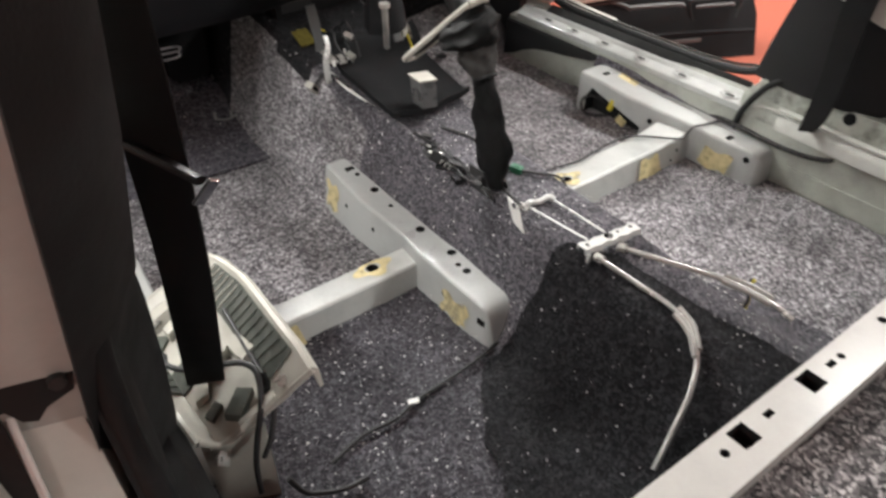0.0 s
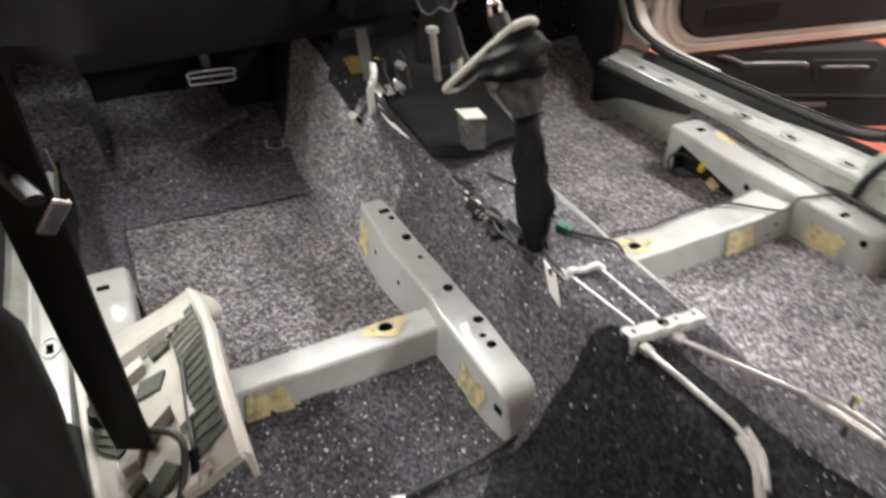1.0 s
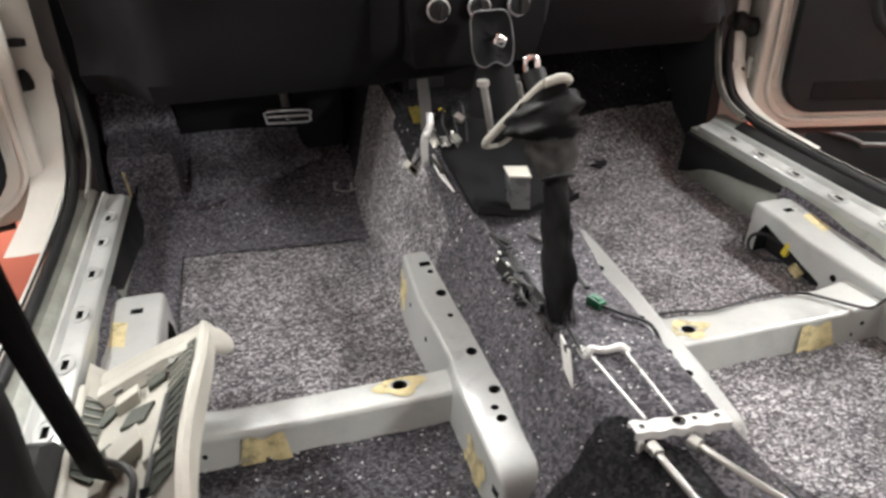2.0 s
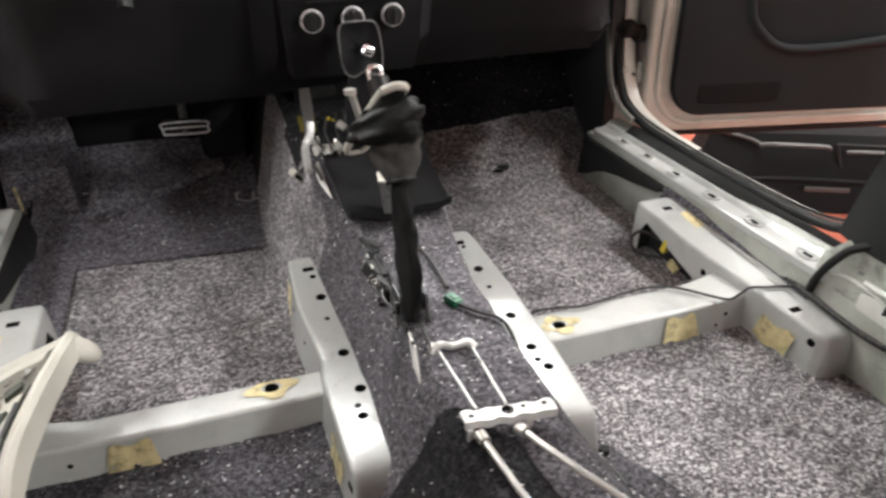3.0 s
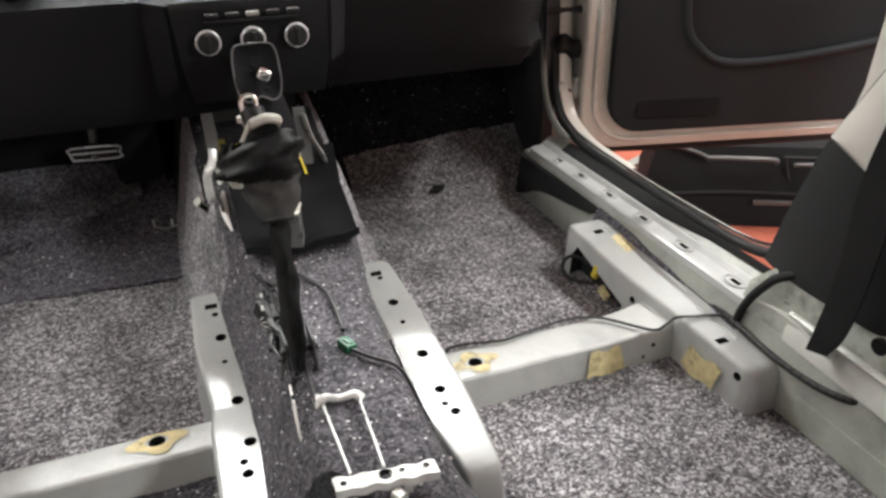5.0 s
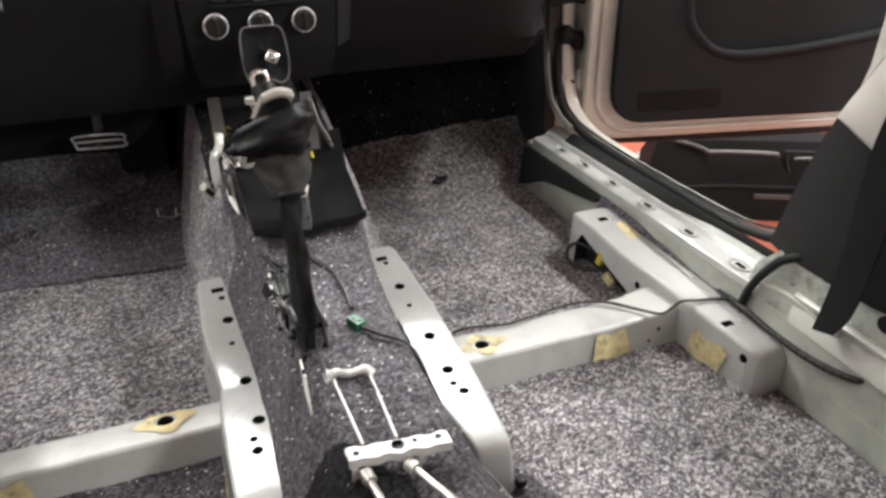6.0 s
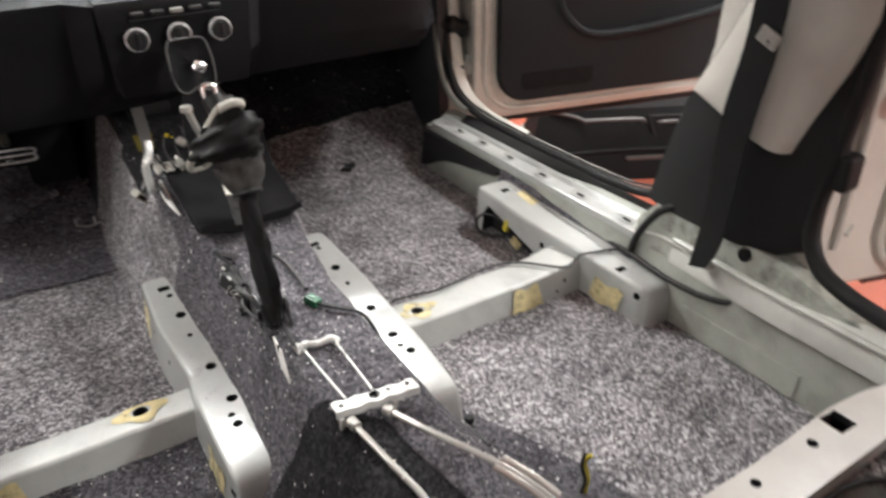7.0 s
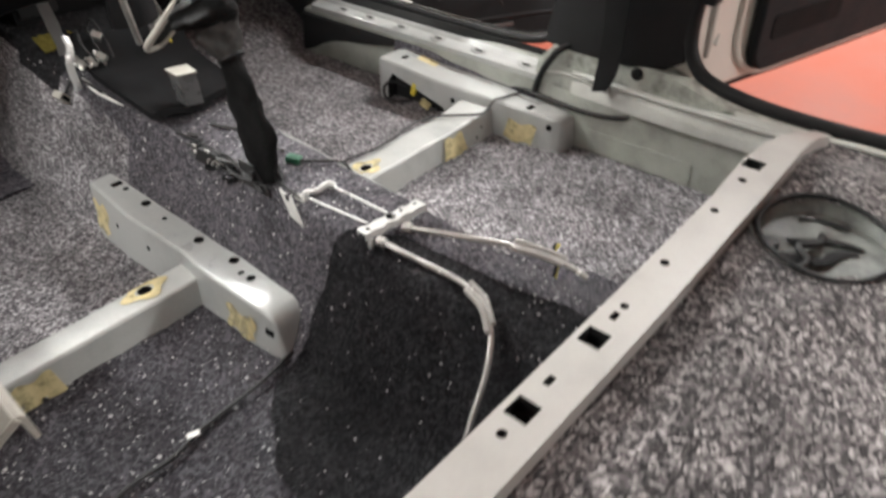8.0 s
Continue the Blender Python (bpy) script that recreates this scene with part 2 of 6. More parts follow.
def block(x0, x1, y0, y1, z0, z1, edge=0.0, segments=2, bm=None):
    b = bmesh.new()
    bmesh.ops.create_cube(b, size=1.0)
    for v in b.verts:
        v.co = Vector(((x0 + x1) / 2 + v.co.x * (x1 - x0), (y0 + y1) / 2 + v.co.y * (y1 - y0), (z0 + z1) / 2 + v.co.z * (z1 - z0)))
    if edge:
        bevel(b, edge, segments)
    return b


def merge(*bms):
    """Several bmeshes as one."""
    out = bmesh.new()
    for b in bms:
        mesh = bpy.data.meshes.new("merge")
        b.to_mesh(mesh)
        b.free()
        out.from_mesh(mesh)
        bpy.data.meshes.remove(mesh)
    return out


def moved(bm, m):
    bmesh.ops.transform(bm, matrix=m, verts=bm.verts)
    return bm


def loft(rings, closed=True, caps=True):
    """A skin over rings of points; closed: each ring is a loop."""
    b = bmesh.new()
    rows = [[b.verts.new(p) for p in ring] for ring in rings]
    n = len(rows[0])
    for r0, r1 in zip(rows, rows[1:]):
        for i in range(n if closed else n - 1):
            j = (i + 1) % n
            b.faces.new((r0[i], r0[j], r1[j], r1[i]))
    if caps and closed:
        b.faces.new(rows[0][::-1])
        b.faces.new(rows[-1])
    return b


def smooth_path(points, steps=6):
    """A curve through the points."""
    ps = [Vector(p) for p in points]
    if len(ps) < 3:
        return ps
    ext = [2 * ps[0] - ps[1], *ps, 2 * ps[-1] - ps[-2]]
    out = []
    for i in range(1, len(ext) - 2):
        a, b, c, d = ext[i - 1:i + 3]
        for k in range(steps):
            t = k / steps
            out.append(0.5 * (2 * b + (c - a) * t + (2 * a - 5 * b + 4 * c - d) * t * t + (3 * b - 3 * c + d - a) * t ** 3))
    out.append(ps[-1])
    return out


def tube(points, radius, sides=10, steps=6, flat=1.0, up=None):
    """A hose along the points; flat squeezes it into a band across 'up'."""
    path = smooth_path(points, steps)
    rings, last = [], Vector(up) if up else Vector((0.31, 0.2, 0.93))
    for i, p in enumerate(path):
        d = (path[min(i + 1, len(path) - 1)] - path[max(i - 1, 0)]).normalized()
        side = d.cross(last).normalized()
        top = side.cross(d).normalized()
        last = top
        r = radius(i / max(1, len(path) - 1)) if callable(radius) else radius
        rings.append([p + side * r * math.cos(a) + top * r * flat * math.sin(a) for a in (2 * math.pi * k / sides for k in range(sides))])
    return loft(rings)


def rod(a, b, radius, sides=12):
    return tube([a, b], radius, sides)


def disc(at, radius, height, sides=18, axis="Z"):
    bm = bmesh.new()
    bmesh.ops.create_cone(bm, cap_ends=True, segments=sides, radius1=radius, radius2=radius, depth=height)
    turn = {"Z": Matrix.Identity(4), "X": Matrix.Rotation(math.pi / 2, 4, "Y"), "Y": Matrix.Rotation(math.pi / 2, 4, "X")}[axis]
    return moved(bm, Matrix.Translation(at) @ turn)


def sheet(nu, nv, at, thick=0.0):
    """A surface at(u, v), u and v from 0 to 1, with thickness downwards if given."""
    b = bmesh.new()
    top = [[b.verts.new(at(i / nu, j / nv)) for j in range(nv + 1)] for i in range(nu + 1)]
    for i in range(nu):
        for j in range(nv):
            b.faces.new((top[i][j], top[i + 1][j], top[i + 1][j + 1], top[i][j + 1]))
    if thick:
        low = [[b.verts.new(v.co - Vector((0, 0, thick))) for v in row] for row in top]
        for i in range(nu):
            for j in range(nv):
                b.faces.new((low[i][j], low[i][j + 1], low[i + 1][j + 1], low[i + 1][j]))
        rim = [(i, 0) for i in range(nu)] + [(nu, j) for j in range(nv)] + [(i, nv) for i in range(nu, 0, -1)] + [(0, j) for j in range(nv, 0, -1)]
        for (i, j), (k, l) in zip(rim, rim[1:] + rim[:1]):
            b.faces.new((top[i][j], low[i][j], low[k][l], top[k][l]))
    return b


def cut(bm, cutters, dark=True):
    """bm with the cutters taken out; the walls of the holes take the second material."""
    def temp(b):
        bmesh.ops.recalc_face_normals(b, faces=b.faces)
        mesh = bpy.data.meshes.new("cut")
        b.to_mesh(mesh)
        b.free()
        mesh.materials.append(WHITE)
        mesh.materials.append(CAVITY)
        return new("cut", mesh)
    body = temp(bm)
    other = merge(*cutters)
    for f in other.faces:
        f.material_index = 1 if dark else 0
    tool = temp(other)
    mod = body.modifiers.new("cut", "BOOLEAN")
    mod.object, mod.operation, mod.solver = tool, "DIFFERENCE", "EXACT"
    mod.use_self = True
    deps = bpy.context.evaluated_depsgraph_get()
    mesh = bpy.data.meshes.new_from_object(body.evaluated_get(deps))
    out = bmesh.new()
    out.from_mesh(mesh)
    for ob in (body, tool):
        old = ob.data
        bpy.data.objects.remove(ob)
        bpy.data.meshes.remove(old)
    bpy.data.meshes.remove(mesh)
    return out


def lerp(table, y):
    """A value from rows (y, value), straight between them."""
    if y <= table[0][0]:
        return table[0][1]
    for (a, va), (b, vb) in zip(table, table[1:]):
        if y <= b:
            return va + (vb - va) * (y - a) / (b - a)
    return table[-1][1]


def ease(t):
    t = min(1.0, max(0.0, t))
    return t * t * (3 - 2 * t)


def lumps(x, y, size=1.0):
    return 0.0016 * size * noise.noise((x * 90, y * 90, 1.3)) + 0.0035 * size * noise.noise((x * 14, y * 14, 4.1))


# ---- workshop round the car ----
def workshop():
    part("ground", block(-7, 7, -7, 7, GROUND - 0.2, GROUND), ORANGE, label="smooth orange coated workshop floor")
    # unseen walls and ceiling, added pale to bounce fill light into the cabin
    for name, b in (("wall_north", (-7, 7, 7, 7.2)), ("wall_south", (-7, 7, -7.2, -7)), ("wall_east", (7, 7.2, -7, 7)), ("wall_west", (-7.2, -7, -7, 7))):
        tagged(part(name, block(*b, GROUND, CEIL), WALLPAINT), "plain pale workshop wall, unseen, closing the room and bouncing light", "wall", kind="structure")
    tagged(part("workshop_ceiling", block(-7, 7, -7, 7, CEIL, CEIL + 0.2), WALLPAINT), "pale workshop ceiling, unseen, bouncing light into the car", "ceiling", kind="structure")
    tagged(bpy.data.objects["ground"], "smooth orange coated workshop floor", "floor", kind="structure")


# place, length along x and y, power
# unseen lamps: front pair inferred from reflections, the rest added as fill
LAMPS = [((2.2, 0.80), (0.3, 1.9), 95), ((-2.0, 0.95), (0.3, 1.5), 60), ((-0.45, 3.3), (1.7, 1.1), 100), ((1.05, 3.2), (1.3, 0.7), 105), ((3.0, -4.2), (0.3, 1.5), 275), ((-3.0, -4.0), (0.3, 1.5), 58), ((5.0, 0.60), (0.3, 1.2), 160), ((-5.0, 0.15), (0.3, 1.2), 90)]


def unseen_strip_lights():
    for (x, y), (lx, ly), watts in LAMPS:
        t = thing("strip_light", (x, y, CEIL), "long white strip light on the ceiling, unseen and added to light the car", "lamp", "workshop strip lights")
        part("housing", block(x - lx / 2 - 0.03, x + lx / 2 + 0.03, y - ly / 2 - 0.03, y + ly / 2 + 0.03, CEIL - 0.07, CEIL, 0.01), WALLPAINT, t)
        for k in (-0.07, 0.07):
            a, b = ((x + k, y - ly / 2), (x + k, y + ly / 2)) if ly > lx else ((x - lx / 2, y + k), (x + lx / 2, y + k))
            part("tube", rod((*a, CEIL - 0.09), (*b, CEIL - 0.09), 0.013), TUBELIGHT, t, "glowing tube")
        area("strip_light_glow", (x, y, CEIL - 0.12), (x, y + 0.0001, 0), lx, ly, watts)


workshop()
unseen_strip_lights()

# ---- cabin floor ----
HIGH = [(0.0, 0.10), (0.1, 0.125), (0.2, 0.150), (0.3, 0.176), (0.4, 0.191), (0.5, 0.196), (0.7, 0.203), (0.9, 0.222), (1.1, 0.25), (1.35, 0.30), (1.9, 0.36)]
FLAT = [(0.0, 0.04), (0.4, 0.05), (0.7, 0.05), (0.9, 0.085), (1.1, 0.11), (1.9, 0.14)]
FOOT = [(0.0, 0.23), (0.35, 0.20), (0.6, 0.185), (0.9, 0.19), (1.1, 0.205), (1.9, 0.24)]
FOOT_RIGHT = [(0.0, 0.30), (0.2, 0.275), (0.28, 0.22), (0.36, 0.165), (0.42, 0.143), (0.47, 0.138), (0.53, 0.138), (0.6, 0.135), (0.66, 0.144), (0.75, 0.142), (0.85, 0.134), (0.93, 0.136), (1.0, 0.165), (1.1, 0.205), (1.9, 0.24)]
EDGE_RIGHT = [(0.0, 0.30), (0.2, 0.285), (0.3, 0.26), (0.4, 0.215), (0.45, 0.190), (0.55, 0.150), (0.7, 0.150), (0.93, 0.145), (1.0, 0.17), (1.1, 0.205), (1.9, 0.24)]
TOE = [(1.36, 0.0), (1.47, 0.02), (1.6, 0.085), (1.7, 0.17), (1.9, 0.42)]


def tunnel_z(x, y):
    a, b = lerp(FLAT, y), lerp(FOOT_RIGHT if x > 0 else FOOT, y)
    return lerp(HIGH, y) * (1 - ease((abs(x) - a) / (b - a)))


def floor_z(x, y):
    return lerp(TOE, y)


def folds(x, y):
    """Soft waves where the felt does not lie flat in the front footwells."""
    return ease((y - 0.95) / 0.4) * (0.007 * noise.noise((x * 7, y * 7, 2.2)) + 0.004 * noise.noise((x * 17, y * 12, 7.7)))


def cabin_floor():
    f = part("floor", sheet(158, 190, lambda u, v: Vector((-0.79 + 1.58 * u, 0.03 + 1.85 * v, floor_z(0, 0.03 + 1.85 * v) + lumps(u * 1.58, v * 1.85) + folds(-0.79 + 1.58 * u, 0.03 + 1.85 * v))), 0.02), FELT)
    tagged(f, "grey flecked felt covering the stripped cabin floor", "floor", kind="structure")

    def hump(u, v):
        y = 0.02 + 1.83 * v
        b0, b1 = lerp(FOOT, y) + 0.006, lerp(EDGE_RIGHT, y) + 0.006
        x = -b0 + (b0 + b1) * u
        z = max(tunnel_z(x, y), lerp(TOE, y)) + 0.004 + lumps(x, y, 1.3)
        return Vector((x, y, z))
    t = part("floor_tunnel", sheet(60, 190, hump, 0.012), [DARKFELT, FELT, PADSHADEFELT])
    for poly in t.data.polygons:
        c = poly.center
        # the flecked felt of the floor climbs the flanks beside the console
        if (c.x < -0.118 and c.y > 0.93) or (c.x > 0.100 and c.y > 0.96) or (c.x > 0.135 and c.y > 0.47):
            poly.material_index = 1
        # the felt turns black under the gear lever and up the toe board
        if (abs(c.x + 0.01) < 0.125 and c.y > 1.12 + 0.02 * math.sin(40 * c.x)) or c.y > 1.50:
            poly.material_index = 2
    tagged(t, "raised centre tunnel under charcoal felt with white lint", "floor tunnel", kind="structure")

    # the black felt puts the shade under the rear bar into colour
    k = part("kick_up", sheet(110, 12, lambda u, v: Vector((-0.66 + 1.32 * u, 0.075 - 0.065 * v, 0.002 + (0.235 - 0.09 * ease((u - 0.80) / 0.2)) * v + lumps(u, v, 1.4))), 0.01), PADSHADEFELT)
    tagged(k, "felt-covered step up to the rear seat floor", "floor step", kind="structure")

    # rear floor with a round opening over the tank
    hx, hy, hr = 0.292, -0.132, 0.088

    def rear(u, v):
        x, y = -0.668 + 1.336 * u, -0.02 - 1.1 * v
        return Vector((x, y, 0.232 + 0.02 * ease((-y - 0.2) / 0.6) - 0.055 * ease((abs(x) - 0.46) / 0.17) + lumps(x, y, 1.6)))
    bm = sheet(140, 110, rear)
    gone = [q for q in bm.faces if (q.calc_center_median().xy - Vector((hx, hy))).length < hr - 0.002]
    bmesh.ops.delete(bm, geom=gone, context="FACES")
    r = part("rear_floor", bm, REARFELT)
    tagged(r, "grey flecked felt on the raised rear seat floor", "floor", kind="structure")
    return hx, hy, hr


HX, HY, HR = cabin_floor()


def felt_sheet(name, nu, nv, at, mat, label, thick=0.006):
    ob = part(name, sheet(nu, nv, at, thick), mat)
    return tagged(ob, label, "felt sheet")


def felt_sheets():
    # rear footwell, beside the tunnel
    def rear_left(u, v):
        y = 0.05 + 0.60 * v
        x = -0.665 + (0.665 - lerp(FOOT, y) + 0.015) * u
        return Vector((x, y, 0.008 + lumps(x, y, 1.4)))
    felt_sheet("felt_sheet", 60, 60, rear_left, SHADEDFELT, "charcoal felt sheet with white lint in the rear footwell")

    # black sheet standing in for shade on the rear of the tunnel's left flank
    def cover(u, v):
        ragged = 0.010 * noise.noise((u * 7, 1, 3)) + 0.005 * noise.noise((u * 23, 1, 8))
        y = 0.055 + (0.285 + 0.072 * ease(u / 0.33) + ragged) * v
        left = 0.205 + 0.20 * (1 - v) ** 0.6 + 0.012 * noise.noise((v * 7, 2, 5)) + 0.006 * noise.noise((v * 26, 2, 9))
        x0 = -0.012 + 0.10 * (1 - v) ** 1.5
        x = x0 - (left + x0) * u
        return Vector((x, y, max(tunnel_z(x, y), 0.012) + 0.010 + lumps(x, y, 1.6) + 0.004 * noise.noise((x * 18, y * 11, 6.5))))
    felt_sheet("felt_cover", 44, 50, cover, PADSHADEFELT, "black felt sheet standing in for shade on the tunnel's rear flank", 0.004)

    # driver's footwell mat: straight rear edge, slanting towards the tunnel in front
    def mat(u, v):
        x0, x1 = -0.625 - 0.03 * v, -0.19 + 0.012 * v - 0.05 * ease((v - 0.55) / 0.45)
        x = x0 + (x1 - x0) * u
        y = 1.295 - 0.035 * u + 0.43 * v
        return Vector((x, y, floor_z(x, y) + 0.008 + lumps(x, y, 1.2)))
    felt_sheet("felt_mat", 50, 50, mat, MATFELT, "black felt mat lying in the driver's footwell")

    # loose insulation pad on the toe board, its lower edge lifted
    def pad(u, v):
        x = -0.585 + 0.315 * u
        y = 1.452 + 0.112 * u ** 0.8 + (0.21 - 0.07 * u) * v
        z = floor_z(x, y) + 0.022 * (1 - v) + 0.010 + 0.006 * noise.noise((x * 9, y * 9, 3.3))
        return Vector((x, y, z + lumps(x, y, 2.5)))
    felt_sheet("insulation_pad", 40, 30, pad, PADFELT, "dark insulation pad leaning on the toe board", 0.018)

    # bulge of the wheel arch by the sill, with a felt liner above its gap
    def arch(u, v):
        x, y = -0.755 + 0.155 * u, 1.50 + 0.28 * v
        face = ease(v / 0.10) * ease((1 - u) / 0.12)
        return Vector((x, y, max(floor_z(x, y), 0.02) + 0.006 + (0.112 - 0.25 * v * 0.28) * face + lumps(x, y, 2.0)))
    felt_sheet("arch_cover", 40, 40, arch, MATFELT, "black felt over the bulge of the wheel arch", 0.004)

    def liner(u, v):
        x = -0.765 + 0.17 * u - 0.03 * v * u
        return Vector((x + 0.006 * noise.noise((u * 5, v * 5, 8)), 1.605 + 0.07 * v + 0.012 * noise.noise((u * 4, v * 4, 2)), 0.165 + 0.16 * v + 0.012 * math.sin(3 * u)))
    felt_sheet("arch_liner", 24, 24, liner, PADFELT, "dark grey felt liner above the wheel arch", 0.006)

    # the passenger's toe board is covered the same way
    def right_pad(u, v):
        x = 0.14 + 0.62 * u
        y = 1.600 + 0.03 * u + 0.008 * noise.noise((u * 5, 0, 3)) + 0.25 * v
        return Vector((x, y, floor_z(x, y) + 0.016 + lumps(x, y, 3.0)))
    felt_sheet("insulation_pad", 50, 24, right_pad, PADSHADEFELT, "black insulation pad on the passenger's toe board", 0.014)

    # black strip at the foot of the sill
    def edge(u, v):
        x, y = -0.70 + 0.09 * u, 0.98 + 0.62 * v
        return Vector((x, y, floor_z(x, y) + 0.05 * (1 - u) ** 2 + 0.009 + lumps(x, y)))
    felt_sheet("felt_edge", 12, 40, edge, MATFELT, "black felt strip along the sill of the driver's footwell")


felt_sheets()


# ---- body sides ----
def side_x(s, x):
    """The car's side s: the left one lies a little further out."""
    return x if s > 0 else -(x + 0.036)


SILL = [(0.650, -0.03), (0.656, 0.045), (0.664, 0.10), (0.668, 0.117), (0.70, 0.121), (0.72, 0.128), (0.737, 0.143), (0.764, 0.143), (0.795, 0.118), (0.805, 0.0), (0.79, -0.12), (0.69, -0.14)]
SEAL_FRONT = [(0.775, 1.47, 0.78), (0.764, 1.45, 0.45), (0.754, 1.40, 0.24), (0.752, 1.30, 0.172), (0.752, 1.1, 0.158), (0.752, 0.85, 0.158), (0.752, 0.70, 0.165), (0.752, 0.625, 0.182), (0.750, 0.565, 0.22), (0.744, 0.515, 0.30), (0.73, 0.47, 0.45), (0.70, 0.42, 0.75), (0.63, 0.36, 1.08)]
SEAL_REAR = [(0.63, 0.19, 1.08), (0.695, 0.235, 0.6), (0.708, 0.258, 0.42), (0.705, 0.268, 0.30), (0.697, 0.252, 0.240), (0.688, 0.20, 0.208), (0.682, 0.07, 0.192), (0.688, -0.15, 0.192), (0.70, -0.5, 0.22)]


def ring_y(s, outline, y, dx=0.0):
    return [(side_x(s, x + dx), y, z) for x, z in outline]


def outline_panel(s, front, rear, levels, x_in, x_out):
    """A panel across the pillar between its front and rear edges at the given heights."""
    rings = []
    for z in levels:
        y1, y0 = lerp(front, z), lerp(rear, z)
        xi, xo = x_in(z), x_out(z)
        pts = []
        for k in range(7):
            t = k / 6
            pts.append((side_x(s, xi + 0.016 * (2 * t - 1) ** 4), y0 + (y1 - y0) * t, z))
        pts += [(side_x(s, xo), y1, z), (side_x(s, xo), y0, z)]
        rings.append(pts)
    return loft(rings)


def body_side(s, word):
    sill = thing("side_sill", (side_x(s, 0.72), 0.5, -0.1), "painted door sill of the stripped car body", "door sill", "door sills", "structure")
    ys = [-0.7 + 0.1 * i for i in range(22)]
    part("sill_box", bevel(loft([ring_y(s, SILL, y) for y in ys]), 0.006, 2, 25), SILLGREY, sill)

    # perforated white flange along the front door opening
    rail = [(0.667, 0.1185), (0.669, 0.131), (0.676, 0.136), (0.700, 0.137), (0.708, 0.146), (0.712, 0.146), (0.711, 0.128), (0.70, 0.122)]
    bm = bevel(loft([ring_y(s, rail, y) for y in (0.592, 0.61, 0.8, 1.0, 1.2, 1.33, 1.37)]), 0.0025, 2, 25)
    cutters = []
    for y in (0.635, 0.775, 0.905, 1.033, 1.15, 1.255):
        cutters.append(block(*sorted((side_x(s, 0.684), side_x(s, 0.693))), y - 0.011, y + 0.011, 0.128, 0.16))
    part("perforated_flange", cut(bm, cutters), [WHITE, CAVITY], sill, "white flange with a row of slots")
    for y in (0.635, 0.775, 0.905, 1.033, 1.15, 1.255):
        lip = [(side_x(s, 0.6875 + 0.0125 * math.cos(a)), y + 0.023 * math.sin(a), 0.1380) for a in (math.pi * 2 * k / 16 for k in range(17))]
        part("slot_lip", tube(lip, 0.0016, 6, 1), WHITE, sill)
    # black cover in front, foam strip behind the seat mount
    part("sill_cover", bevel(loft([ring_y(s, [(0.646, b), (0.651, 0.5 * (b + 0.104)), (0.658, 0.104), (0.668, 0.110), (0.668, b)], y) for y, b in ((1.035, 0.096), (1.08, 0.088), (1.14, 0.078), (1.20, 0.070), (1.26, 0.058), (1.31, 0.040), (1.35, 0.018), (1.40, 0.0))]), 0.006, 2), TRIM, sill, "black plastic sill cover")
    part("foam_strip", bevel(loft([ring_y(s, [(0.646, 0.0), (0.651, 0.080 - 0.5 * d), (0.659 + 0.2 * d, 0.108 - d), (0.670, 0.112 - d), (0.67, 0.0)], y, 0.003 * math.sin(40 * y)) for y, d in ((0.585, 0.020), (0.66, 0.017), (0.72, 0.021), (0.78, 0.014), (0.84, 0.010), (0.9, 0.004), (0.96, 0.0), (1.03, 0.0))]), 0.004, 2), MATFELT, sill, "dark felt strip")
    # cream flange along the rear door opening
    lip = [(0.655, 0.112), (0.656, 0.132), (0.665, 0.150), (0.690, 0.164), (0.700, 0.164), (0.700, 0.140), (0.68, 0.12)]
    part("rear_flange", bevel(loft([ring_y(s, lip, y, 0.012 * ease((y - 0.3) / 0.2)) for y in (-0.6, -0.2, 0.0, 0.06, 0.10, 0.2, 0.3, 0.4, 0.5)]), 0.004, 2, 25), PALEGREY, sill)
    part("flange_ridge", tube([(side_x(s, 0.667 + 0.010 * ease((y - 0.3) / 0.2)), y, 0.156 + 0.022 * ease((0.06 - y) / 0.1)) for y in (0.5, 0.4, 0.3, 0.2, 0.12, 0.06, 0.02, -0.05, -0.2, -0.5)], 0.009, 8, 4, flat=0.7), PALEGREY, sill)
    foot = [(0.668, 0.11), (0.673, 0.15), (0.686, 0.205), (0.73, 0.21), (0.745, 0.11)] if s > 0 else [(0.640, 0.0), (0.646, 0.12), (0.668, 0.18), (0.73, 0.20), (0.745, 0.11)]
    part("pillar_foot", bevel(loft([[(side_x(s, x), y, 0.11 + (z - 0.11) * k) for x, z in foot] for y, k in ((0.10, 0.45), (0.18, 0.62), (0.25, 0.85), (0.30, 1.0), (0.45, 1.0), (0.56, 0.98), (0.60, 0.55))]), 0.008, 2, 25), FOOTGREY if s > 0 else TRIM, sill)
    part("door_seal", tube([(side_x(s, x), y, z) for x, y, z in SEAL_FRONT], 0.0098, 10, 8), RUBBER, sill, "black rubber door seal")
    part("seal_lip", tube([(side_x(s, x + 0.010), y + 0.004, z + 0.011) for x, y, z in SEAL_FRONT[1:8]], 0.0022, 6, 8), RUBBER, sill)
    part("door_seal", tube([(side_x(s, x), y, z) for x, y, z in SEAL_REAR], 0.0135, 10, 8), RUBBER, sill, "black rubber door seal")

    part("sill_edge", tube([(side_x(s, x + 0.015), y, z + 0.008) for x, y, z in SEAL_FRONT[3:8]], 0.0034, 6, 8), PALEGREY, sill, "pale painted edge outside the seal")
